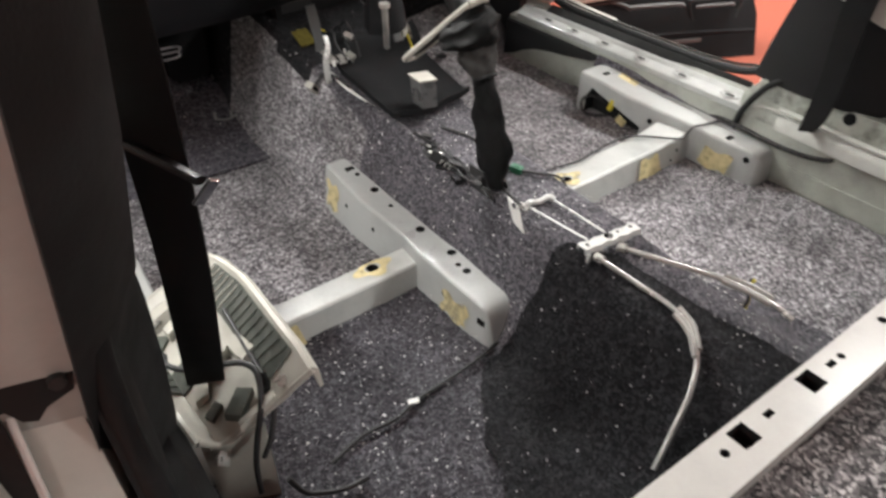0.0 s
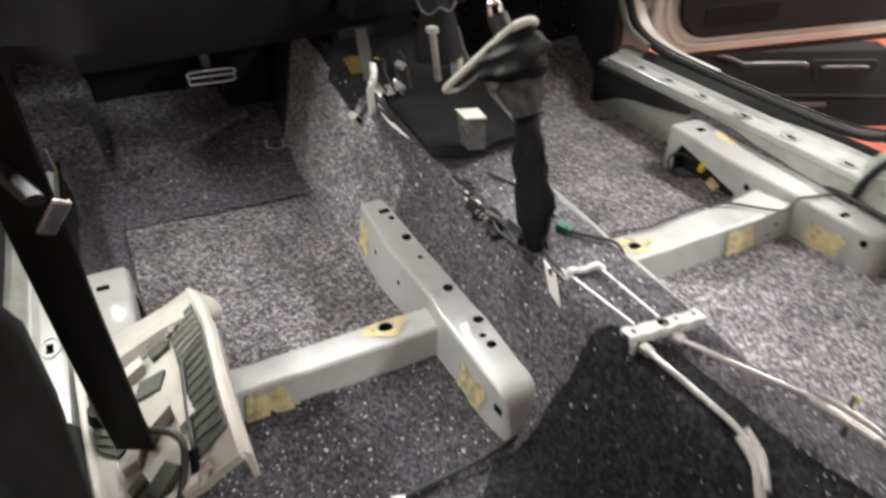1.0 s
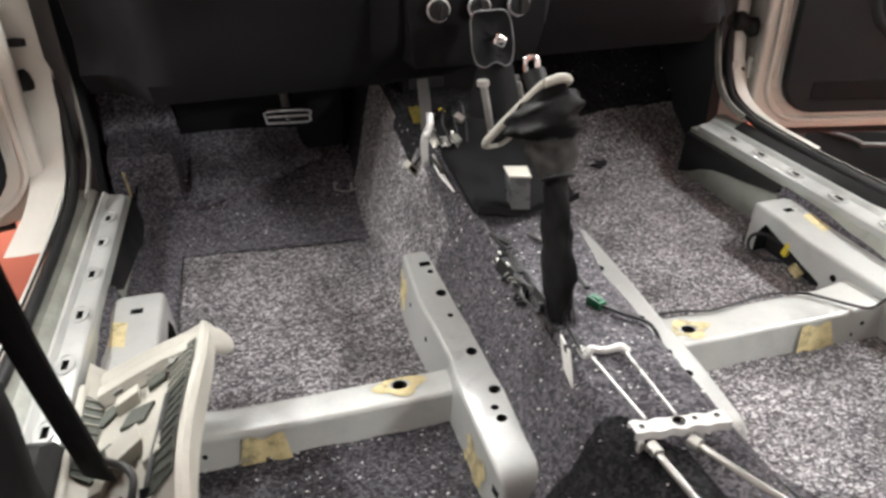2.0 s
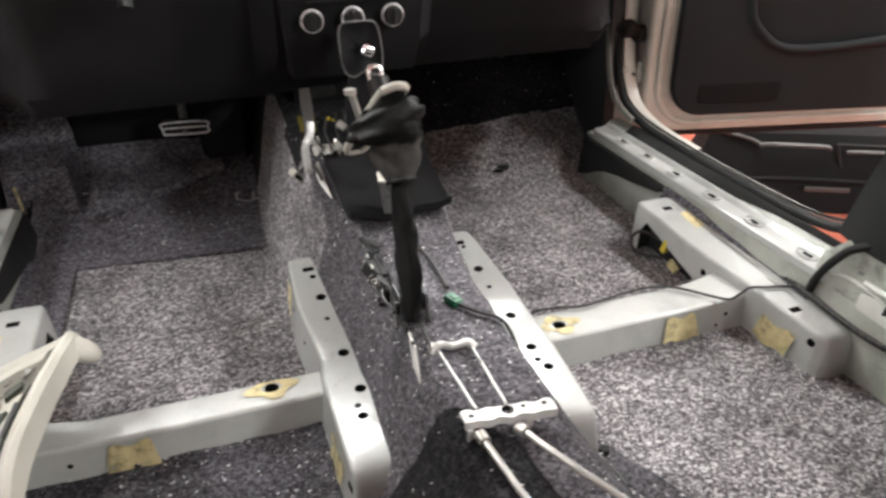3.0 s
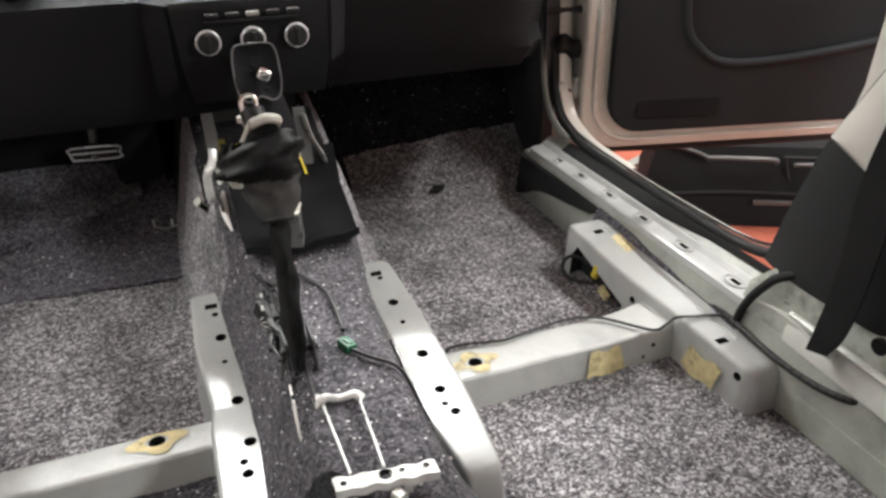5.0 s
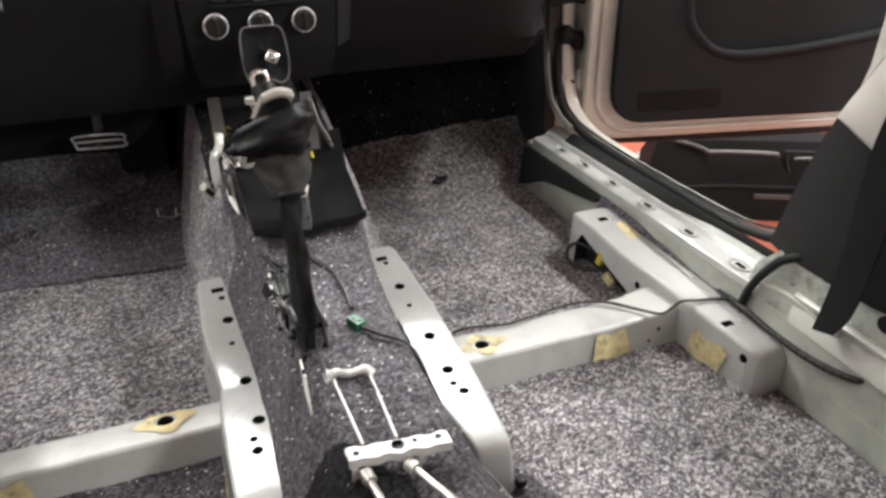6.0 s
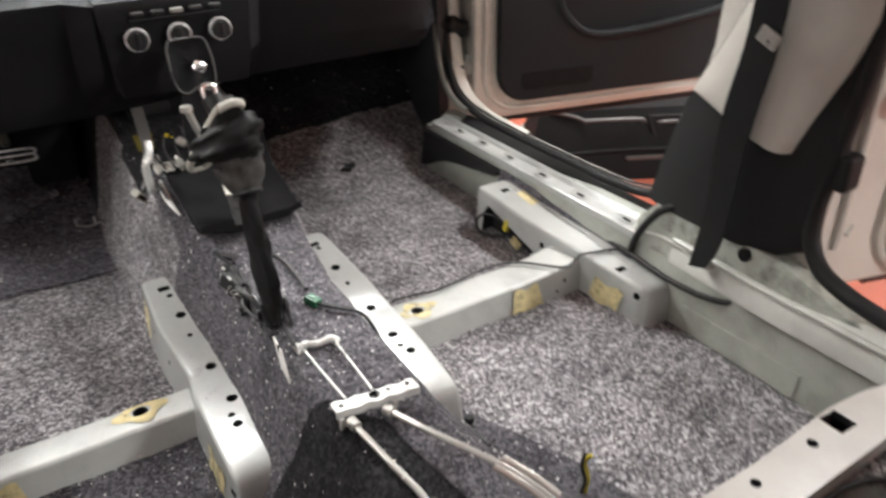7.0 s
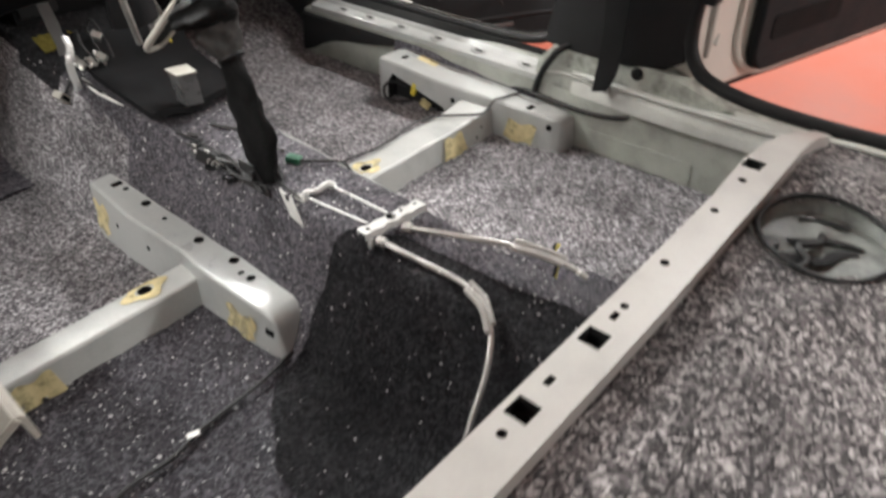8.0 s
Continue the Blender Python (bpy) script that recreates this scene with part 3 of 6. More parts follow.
    if s > 0:
        part("seal_base", bevel(loft([ring_y(s, [(0.714 + d, 0.126), (0.716 + d, 0.140 + 0.3 * d), (0.738 + 0.3 * d, 0.156), (0.748, 0.156), (0.748, 0.12)], y) for y, d in ((0.62, 0.026), (0.66, 0.026), (0.76, 0.022), (0.9, 0.012), (1.0, 0.004), (1.1, 0.0), (1.3, 0.0))]), 0.003, 2, 25), RUBBER, sill, "black foot of the door seal")
    part("sill_emboss", bevel(loft([ring_y(s, [(0.6495, 0.004), (0.6545, 0.050), (0.660, 0.050), (0.660, 0.004)], y) for y in (0.20, 0.22, 0.42, 0.44)]), 0.0025, 2), SILLGREY, sill)
    # bare metal round the foot of the pillar
    if s > 0:
        part("bolt_hole", bevel(disc((side_x(s, 0.682), 0.357, 0.190), 0.0125, 0.008, 18, "X"), 0.001, 1), CAVITY, sill, "black disc standing in for an open bolt hole")
        part("foot_rib", tube([(side_x(s, 0.671), 0.575, 0.140), (side_x(s, 0.672), 0.53, 0.150), (side_x(s, 0.674), 0.47, 0.146), (side_x(s, 0.673), 0.43, 0.135)], 0.006, 8, 5, flat=0.6), PALEGREY, sill)
        part("foot_bolt", bevel(disc((side_x(s, 0.671), 0.450, 0.112), 0.009, 0.008, 6, "X"), 0.001, 1), STEEL, sill, "steel bolt head")
        # discs of darker paint put in for the shade of shallow recesses
        for y, z, r in ((0.548, 0.126, 0.008), (0.505, 0.128, 0.011), (0.515, 0.166, 0.006)):
            part("dent", bevel(disc((side_x(s, 0.671 + (z - 0.11) * 0.14), y, z), r, 0.004, 14, "X"), 0.001, 1), PANGREY, sill)

    # pillar between the doors
    pillar = thing("pillar_b", (side_x(s, 0.73), 0.4, 0.2), "painted door pillar with black lower and cream upper trim", "door pillar", "door pillars", "structure")
    body_front = [(0.15, 0.60), (0.33, 0.56), (0.6, 0.50), (1.1, 0.44)]
    body_rear = [(0.15, 0.27), (0.33, 0.27), (0.6, 0.24), (1.1, 0.18)]
    part("pillar_body", outline_panel(s, body_front, body_rear, (0.16, 0.3, 0.5, 0.8, 1.1), lambda z: 0.715 - 0.11 * ease((z - 0.5) / 0.7), lambda z: 0.80 - 0.11 * ease((z - 0.5) / 0.7)), CREAM, pillar)
    trim_front = [(0.195, 0.596), (0.296, 0.572), (0.423, 0.532), (0.6, 0.44)]
    trim_rear = [(0.195, 0.33), (0.231, 0.268), (0.271, 0.266), (0.40, 0.250), (0.50, 0.246), (0.6, 0.234)]
    part("lower_trim", outline_panel(s, trim_front, trim_rear, (0.20, 0.23, 0.28, 0.34, 0.40, 0.45, 0.52, 0.6), lambda z: 0.682, lambda z: 0.722), TRIM, pillar, "black plastic lower pillar trim")
    up_front = [(0.384, 0.36), (0.392, 0.40), (0.405, 0.442), (0.435, 0.516), (0.47, 0.498), (0.594, 0.431), (0.8, 0.385), (1.1, 0.36)]
    up_rear = [(0.384, 0.318), (0.44, 0.297), (0.519, 0.263), (0.596, 0.236), (0.8, 0.232), (1.1, 0.225)]
    if s > 0:
        part("upper_trim", outline_panel(s, up_front, up_rear, (0.385, 0.393, 0.405, 0.42, 0.435, 0.45, 0.47, 0.52, 0.594, 0.7, 0.9, 1.1), lambda z: 0.668 - 0.10 * ease((z - 0.5) / 0.8), lambda z: 0.70 - 0.10 * ease((z - 0.5) / 0.8)), CREAM, pillar, "cream plastic upper pillar trim")
    if s < 0:
        # black return of the trim towards the rear door
        edges = [(0.02, -0.692, 0.50, -0.801, 0.425), (0.1, -0.692, 0.485, -0.794, 0.393), (0.2, -0.684, 0.450, -0.785, 0.347), (0.3, -0.676, 0.442, -0.776, 0.302), (0.4, -0.674, 0.425, -0.768, 0.256), (0.47, -0.680, 0.375, -0.762, 0.225), (0.55, -0.688, 0.272, -0.755, 0.190), (0.7, -0.679, 0.192, -0.742, 0.119), (1.08, -0.650, 0.10, -0.70, 0.03)]
        part("trim_return", bevel(loft([[(xa, ya, z), ((xa + xb) / 2, (ya + yb) / 2 - 0.012, z), (xb, yb, z), (xb, yb + 0.03, z), (xa, ya + 0.03, z)] for z, xa, ya, xb, yb in edges]), 0.008, 3, 25), TRIM, pillar, "black plastic return of the lower trim")
        # painted rear face of the pillar with the door check and a bright rail
        part("pillar_jamb", bevel(loft([[(xb + 0.004, yb + 0.018, z), (xb - 0.05, yb + 0.024, z), (xb - 0.17, yb + 0.05, z), (xb - 0.17, yb + 0.11, z), (xb + 0.004, yb + 0.10, z)] for z, xa, ya, xb, yb in edges]), 0.006, 2, 25), JAMB, pillar, "grey-beige painted jamb")
        check = loft([[(x - 0.04 * dy, 0.222 + dy, z - 0.82 * dy) for x, z in ((-0.755, 0.530), (-0.7625, 0.503), (-0.783, 0.497), (-0.792, 0.488), (-0.801, 0.493), (-0.808, 0.508), (-0.87, 0.512), (-0.87, 0.548), (-0.801, 0.537))] for dy in (0.0, 0.03)])
        part("door_check", bevel(check, 0.003, 2), RUBBER, pillar, "black door check housing")
        part("check_bolt", bevel(disc((-0.770, 0.219, 0.519), 0.0065, 0.008, 14, "Y"), 0.0015, 2), CABLE, pillar, "round bolt head")
        part("bright_rail", tube([(-0.8105, 0.246, 0.484), (-0.8185, 0.248, 0.385), (-0.825, 0.268, 0.30)], 0.0055, 8, 3, flat=0.5), PAPER, pillar, "bright white rail")
        # black strip added for the dark gap between pillar and door
        part("jamb_seal", bevel(loft([[(-0.815 - k, 0.244 + q, z), (-0.93 - k, 0.262 + q, z), (-0.93 - k, 0.30 + q, z), (-0.815 - k, 0.30 + q, z)] for z, k, q in ((0.20, 0.018, 0.11), (0.30, 0.013, 0.034), (0.385, 0.006, 0.004), (0.49, 0.0, -0.006))]), 0.003, 2), RUBBER, pillar, "black strip standing in for the dark gap beside the jamb")
    if s > 0:
        part("door_strap", block(*sorted((side_x(s, 0.700), side_x(s, 0.738))), 0.232, 0.270, 0.343, 0.400, 0.008, 3), RUBBER, pillar, "black door check")
        part("check_arm", tube([(0.765, 0.315, 0.452), (0.778, 0.285, 0.459), (0.785, 0.24, 0.470), (0.79, 0.195, 0.483)], 0.0055, 8, 4), RUBBER, pillar, "black check arm")
        part("arm_boot", bevel(disc((0.786, 0.218, 0.477), 0.019, 0.022, 18, "Y"), 0.006, 2), RUBBER, pillar, "round rubber boot")
        for x, y, z, r in ((0.752, 0.272, 0.285, 0.011), (0.757, 0.258, 0.272, 0.008), (0.768, 0.246, 0.262, 0.009)):
            part("latch_piece", moved(block(-r, r, -0.6 * r, 0.6 * r, -1.3 * r, 1.3 * r, 0.25 * r), Matrix.Translation((x, y, z)) @ Euler((0.2, 30 * (x - 0.75), 0.5)).to_matrix().to_4x4()), STEEL if r < 0.0085 else PALEGREY, pillar, "worn latch piece")
        part("door_hinge", block(*sorted((side_x(s, 0.775), side_x(s, 0.82))), 0.225, 0.262, 0.50, 0.56, 0.006), CREAM, pillar, "painted hinge")

    # windscreen pillar, kick panel and roof rail
    front = thing("pillar_a", (side_x(s, 0.76), 1.5, 0.1), "dark-trimmed windscreen pillar and kick panel", "door pillar", "door pillars", "structure")
    part("kick_panel", bevel(loft([[(side_x(s, 0.728), 1.425, z), (side_x(s, 0.765), 1.435, z), (side_x(s, 0.80), 1.95, z), (side_x(s, 0.775), 1.95, z), (side_x(s, 0.750), 1.65, z), (side_x(s, 0.730), 1.50, z)] for z in (-0.02, 0.06, 0.12, 0.5, 0.8)]), 0.012, 2), KICK, front)
    part("jamb", bevel(loft([[(side_x(s, 0.775), 1.47, z), (side_x(s, 0.87), 1.44, z), (side_x(s, 0.89), 2.2, z), (side_x(s, 0.775), 2.2, z)] for z in (-0.05, 0.11, 0.4, 0.85)]), 0.01, 2), JAMB, front, "grey-beige painted door jamb and wing")
    edge = smooth_path(SEAL_FRONT[:5], 6)
    wide = 0.030 if s > 0 else 0.064
    strip = []
    for p in edge:
        x = p.x + 0.016 - (0.022 * ease((p.z - 0.2) / 0.2) if s < 0 else 0.006)
        strip.append([(side_x(s, x), p.y - 0.008, p.z + 0.004), (side_x(s, x + 0.5 * wide), p.y - 0.014, p.z + 0.004), (side_x(s, x + wide), p.y - 0.012, p.z + 0.004), (side_x(s, x + wide), p.y + 0.02, p.z - 0.010), (side_x(s, x), p.y + 0.02, p.z - 0.010)])
    part("opening_flange", bevel(loft(strip), 0.003, 2, 40), CREAM, front, "cream painted edge of the door opening")
    # grey strip puts the highlight on the trim's edge into colour
    part("pillar_edge", tube([(side_x(s, p.x - 0.030), p.y + 0.004, p.z + 0.012) for p in edge[:-5]], 0.0085, 8, 1, flat=0.5), GREYPLASTIC, front, "grey strip put in for the highlight along the pillar trim")
    if s > 0:
        part("stop_bolt", bevel(disc((0.698, 1.392, 0.112), 0.0095, 0.03, 12, "X"), 0.002, 2), IVORY, front, "pale rubber-headed bolt")
    part("screen_pillar", tube([(side_x(s, 0.74), 1.78, 0.80), (side_x(s, 0.66), 1.25, 1.03), (side_x(s, 0.58), 0.85, 1.13)], 0.045, 10), TRIM, front)
    part("roof_rail", tube([(side_x(s, 0.58), 0.85, 1.13), (side_x(s, 0.575), 0.3, 1.16), (side_x(s, 0.58), -1.3, 1.14)], 0.045, 10), TRIM, front)


body_side(1, "right")
body_side(-1, "left")


def shell():
    tagged(part("ceiling", sheet(12, 20, lambda u, v: Vector((-0.62 + 1.22 * u, 0.86 - 2.16 * v, 1.155 + 0.03 * math.sin(math.pi * u))), 0.03), LINER), "grey fabric headliner under the car roof", "ceiling", kind="structure")
    tagged(part("windscreen", sheet(8, 8, lambda u, v: Vector((-0.66 + 1.32 * u, 1.80 - 0.92 * v, 0.80 + 0.34 * v)), 0.004), GLASS), "clear sloping windscreen", "windscreen", kind="structure")
    bpy.data.objects["windscreen"].visible_shadow = False
    tagged(part("bulkhead", block(-0.80, 0.80, 1.90, 1.95, -0.1, 0.80), TRIM), "dark bulkhead behind the dashboard", "bulkhead", kind="structure")
    tagged(part("rear_shelf", block(-0.78, 0.78, -1.35, -1.12, 0.1, 0.62, 0.02), TRIM), "dark rear seat back at the end of the cabin", "seat back", kind="structure")
    for s in (1, -1):
        xs = sorted((side_x(s, 0.70), side_x(s, 0.80)))
        tagged(part("quarter_panel", block(*xs, -1.35, -0.62, -0.1, 0.72, 0.02), TRIM), "dark rear quarter trim", "quarter panel", kind="structure")


shell()


# ---- seat mounts ----
def bracket_ring(y, x0, x1, z, flare, base=-0.012, r=0.0065):
    """Cross-section of a pressed steel channel with rounded shoulders."""
    r = min(r, 0.42 * (x1 - x0), 0.8 * (z - base))
    arc = [math.pi * k / 8 for k in range(5)]
    left = [(x0 + r - r * math.cos(a), y, z - r + r * math.sin(a)) for a in arc]
    right = [(x1 - r + r * math.sin(a), y, z - r + r * math.cos(a)) for a in arc]
    return [(x0 - flare, y, base), (x0 - 0.35 * flare, y, base + 0.6 * (z - r - base)), *left, ((x0 + x1) / 2, y, z + 0.0006), *right, (x1 + 0.35 * flare, y, base + 0.6 * (z - r - base)), (x1 + flare, y, base)]


TUNNEL_TOP = [(0.432, 0.002), (0.436, 0.026), (0.442, 0.056), (0.448, 0.071), (0.456, 0.079), (0.47, 0.0828), (0.56, 0.0834), (0.695, 0.0838), (0.85, 0.0985), (0.94, 0.109), (0.978, 0.112), (0.992, 0.108), (1.0, 0.098), (1.004, 0.07), (1.006, 0.03)]
OUTER_LEFT = [(0.432, 0.181), (0.445, 0.184), (0.47, 0.186), (0.56, 0.187), (0.655, 0.187), (0.70, 0.182), (0.85, 0.194), (0.97, 0.191), (0.985, 0.190), (1.006, 0.186)]
INNER_LEFT = [(0.432, 0.109), (0.445, 0.106), (0.50, 0.103), (0.60, 0.103), (0.68, 0.116), (0.85, 0.131), (0.985, 0.127), (1.006, 0.130)]
OUTER_RIGHT = [(0.432, 0.162), (0.452, 0.167), (0.53, 0.175), (0.64, 0.183), (0.70, 0.184), (0.82, 0.182), (0.90, 0.177), (0.97, 0.172), (1.006, 0.160)]
INNER_RIGHT = [(0.432, 0.122), (0.457, 0.117), (0.496, 0.112), (0.56, 0.103), (0.60, 0.100), (0.66, 0.107), (0.75, 0.108), (0.88, 0.106), (0.97, 0.115), (1.006, 0.130)]


def tunnel_mount(s):
    t = thing("seat_mount", (s * 0.15, 0.72, 0.0), "white painted steel seat mount beside the tunnel", "seat mount", "seat mounts")
    outer, inner = (OUTER_RIGHT, INNER_RIGHT) if s > 0 else (OUTER_LEFT, INNER_LEFT)
    rings = []
    for y in (0.432, 0.436, 0.442, 0.448, 0.456, 0.47, 0.49, 0.52, 0.56, 0.60, 0.63, 0.655, 0.672, 0.690, 0.702, 0.73, 0.76, 0.80, 0.85, 0.90, 0.93, 0.945, 0.97, 0.978, 0.985, 0.992, 1.0, 1.004, 1.006):
        rings.append([(s * x, q, h) for x, q, h in bracket_ring(y, lerp(inner, y), lerp(outer, y), lerp(TUNNEL_TOP, y), 0.012)])
    # holes in the top: across, along, radius
    top = ((0.140, 0.927, 0.005), (0.142, 0.852, 0.0088), (0.141, 0.795, 0.0045), (0.146, 0.709, 0.0088), (0.142, 0.618, 0.0088), (0.138, 0.585, 0.0055), (0.146, 0.564, 0.0078)) if s > 0 else \
          ((0.154, 0.918, 0.0055), (0.151, 0.856, 0.0088), (0.152, 0.795, 0.0045), (0.144, 0.704, 0.0088), (0.138, 0.611, 0.0088), (0.150, 0.575, 0.0055), (0.148, 0.552, 0.0075))
    slot = 0.137 if s > 0 else 0.158
    edge = lerp(outer, 0.56) + 0.002
    holes = [block(s * slot - 0.010, s * slot + 0.010, 0.936, 0.949, 0.08, 0.14)] + [disc((s * x, y, 0.1), r, 0.06) for x, y, r in top]
    holes += [disc((s * (edge + 0.004), 0.90, 0.055), 0.005, 0.05, axis="X"), disc((s * (edge + 0.004), 0.80, 0.05), 0.005, 0.05, axis="X"), disc((s * edge, 0.565, 0.045), 0.006, 0.03, axis="X"),
              block(*sorted((s * (edge - 0.022), s * (edge + 0.015))), 0.452, 0.470, 0.044, 0.056), disc((s * edge, 0.668, 0.035), 0.008, 0.03, axis="X")]
    part("bracket", cut(loft(rings), holes), [WHITE, CAVITY], t)
    for y0, y1, z0, z1 in ((0.495, 0.565, 0.010, 0.056), (0.935, 0.985, 0.015, 0.078)):
        def patch(u, v):
            y = y0 + (y1 - y0) * u + 0.006 * math.sin(7 * v)
            z = z0 + (z1 - z0) * v + 0.006 * math.sin(9 * u + 1)
            return Vector((s * (lerp(outer, y) + 0.012 * (1 - z / 0.085) * 0.75 + 0.0022), y, z))
        part("residue_patch", sheet(8, 6, patch), TAN, t, "tan sealant residue")
    if s > 0:
        # welding flange towards the tunnel, bent and crumpled
        def flange(u, v):
            y = 0.588 + 0.155 * u
            x = lerp(inner, y) + 0.004 - (0.006 + 0.018 * math.sin(math.pi * u)) * v
            z = max(lerp(TUNNEL_TOP, y) - 0.003 * v, tunnel_z(x, y) + 0.012)
            return Vector((x + 0.003 * noise.noise((u * 9, v * 3, 4)), y, z + 0.006 * v * (1 + noise.noise((u * 8, v * 2, 1)))))
        part("flange", sheet(24, 5, flange, 0.0015), WHITE, t, "crumpled welding flange")
        part("rubber_stop", bevel(disc((0.177, 0.437, 0.016), 0.008, 0.012, 14), 0.002, 2), RUBBER, t, "black rubber stop")
    return t


tunnel_mount(-1)
tunnel_mount(1)


def sill_mount(s):
    t = thing("seat_mount", (side_x(s, 0.63), 0.74, 0.0), "white painted steel seat mount beside the sill", "seat mount", "seat mounts")
    inner = [(0.472, 0.622), (0.480, 0.608), (0.50, 0.600), (0.60, 0.594), (0.68, 0.590), (0.80, 0.578), (0.99, 0.572), (1.004, 0.576), (1.014, 0.588)]
    outer = [(0.472, 0.650), (0.480, 0.660), (0.50, 0.665), (0.60, 0.672), (0.80, 0.668), (0.99, 0.659), (1.004, 0.655), (1.014, 0.645)]
    top = [(0.472, 0.035), (0.476, 0.058), (0.484, 0.070), (0.50, 0.077), (0.62, 0.080), (0.68, 0.084), (0.84, 0.089), (0.86, 0.090), (0.93, 0.0975), (0.99, 0.100), (1.004, 0.097), (1.014, 0.080)]
    rings = []
    for y in (0.472, 0.476, 0.480, 0.484, 0.492, 0.50, 0.53, 0.56, 0.62, 0.66, 0.70, 0.78, 0.84, 0.86, 0.875, 0.89, 0.905, 0.92, 0.93, 0.96, 0.99, 1.004, 1.010, 1.014):
        rings.append([(side_x(s, x), q, z) for x, q, z in bracket_ring(y, lerp(inner, y), lerp(outer, y), lerp(top, y), 0.007, r=0.0085)])
    bm = loft(rings)
    wedge = loft([[(side_x(s, x), 0.79, 0.025), (side_x(s, x), 0.955, 0.070), (side_x(s, x), 0.972, 0.045), (side_x(s, x), 0.972, -0.03), (side_x(s, x), 0.79, -0.03)] for x in (0.55, 0.645)])
    holes = [block(*sorted((side_x(s, 0.606), side_x(s, 0.626))), 0.944, 0.958, 0.07, 0.13), block(*sorted((side_x(s, 0.605), side_x(s, 0.625))), 0.560, 0.573, 0.06, 0.12),
             disc((side_x(s, 0.595), 0.505, 0.055), 0.0075, 0.05, axis="X"), disc((side_x(s, 0.575), 0.765, 0.05), 0.007, 0.03, axis="X"), wedge]
    part("bracket", cut(bm, holes), [WHITE, CAVITY], t)
    for x, y0, y1 in ((0.650, 0.70, 0.84), (0.640, 0.56, 0.66)):
        part("weld_seam", tube([(side_x(s, x), y0, lerp(top, y0) + 0.001), (side_x(s, x + 0.003), (y0 + y1) / 2, lerp(top, (y0 + y1) / 2) + 0.002), (side_x(s, x - 0.002), y1, lerp(top, y1) + 0.001)], 0.003, 8, 6, flat=0.6), WHITE, t)
    part("foam_block", block(*sorted((side_x(s, 0.592), side_x(s, 0.640))), 0.80, 0.968, 0.0, 0.055, 0.006), RUBBER, t, "black foam under the bracket")
    for y0, y1, z0, z1 in ((0.53, 0.605, 0.004, 0.05),):
        def patch(u, v):
            y = y0 + (y1 - y0) * u + 0.012 * (1 - v)
            z = z0 + (z1 - z0) * v + 0.004 * math.sin(8 * u)
            return Vector((side_x(s, lerp(inner, y) - 0.007 * (1 - z / 0.08) - 0.0048), y, z))
        part("residue_patch", sheet(8, 6, patch), TAN, t, "tan sealant residue")
    part("residue_patch", sheet(8, 4, lambda u, v: Vector((side_x(s, 0.628 + 0.024 * v), 0.863 + 0.06 * u + 0.006 * v, lerp(top, 0.863 + 0.06 * u + 0.006 * v) + 0.0008))), TAN, t, "tan sealant residue")
    return t


sill_mount(1)
sill_mount(-1)


def cross_member(s):
    t = thing("cross_member", (s * 0.4, 0.69, 0.0), "white painted steel cross member on the cabin floor", "cross member", "cross members")
    y0, y1 = (0.656, 0.735) if s > 0 else (0.652, 0.712)
    rings = []
    end = abs(side_x(s, 0.600))
    for x in (0.176, 0.19, 0.22, 0.25, 0.28, 0.32, 0.36, 0.40, 0.44, 0.48, 0.52, 0.55, 0.58, end):
        z = 0.056 + 0.006 * ease((x - 0.5) / 0.1)
        w = 0.012 * ease((x - 0.5) / 0.12)
        dent = 0.0012 * noise.noise((x * 12, s, 2))
        rings.append([(s * x, q, h) for q, p, h in bracket_ring(x, y0, y1 + w, z + dent, 0.010, r=0.007)])
    bm = loft(rings)
    hx = s * 0.230 if s > 0 else -0.262
    holes = [disc((hx, 0.691, 0.06), 0.0115, 0.05, 20), disc((s * 0.55, y0 - 0.004, 0.03), 0.004, 0.03, axis="Y"), disc((s * (0.53 if s > 0 else 0.483), y0, 0.012), 0.007 if s < 0 else 0.003, 0.03, axis="Y")]
    part("beam", cut(bm, holes), [DULLWHITE, CAVITY], t)

    def top_patch(u, v):
        a = 2 * math.pi * u
        r = 0.013 + v * (0.016 + 0.006 * math.sin(4 * a + 1))
        return Vector((hx + 1.25 * r * math.cos(a), min(y1 - 0.006, max(y0 + 0.004, 0.691 + 0.85 * r * math.sin(a))), 0.0585))
    part("residue_patch", sheet(28, 3, top_patch), TAN, t, "tan residue round the hole")
    px = s * (0.452 if s > 0 else 0.468)
    part("residue_patch", sheet(10, 6, lambda u, v: Vector((px + (u - 0.5) * (0.075 - 0.018 * v), y0 - 0.0042 - 0.0095 * (1 - v), 0.002 + 0.045 * v + 0.004 * math.sin(9 * u)))), TAN, t, "tan sealant residue")
    if s < 0:
        part("residue_hole", bevel(disc((px + 0.004, y0 - 0.013, 0.011), 0.0045, 0.004, 12, "Y"), 0.001, 1), TAPE, t, "brown hole in the residue")
    return t


cross_member(1)
cross_member(-1)


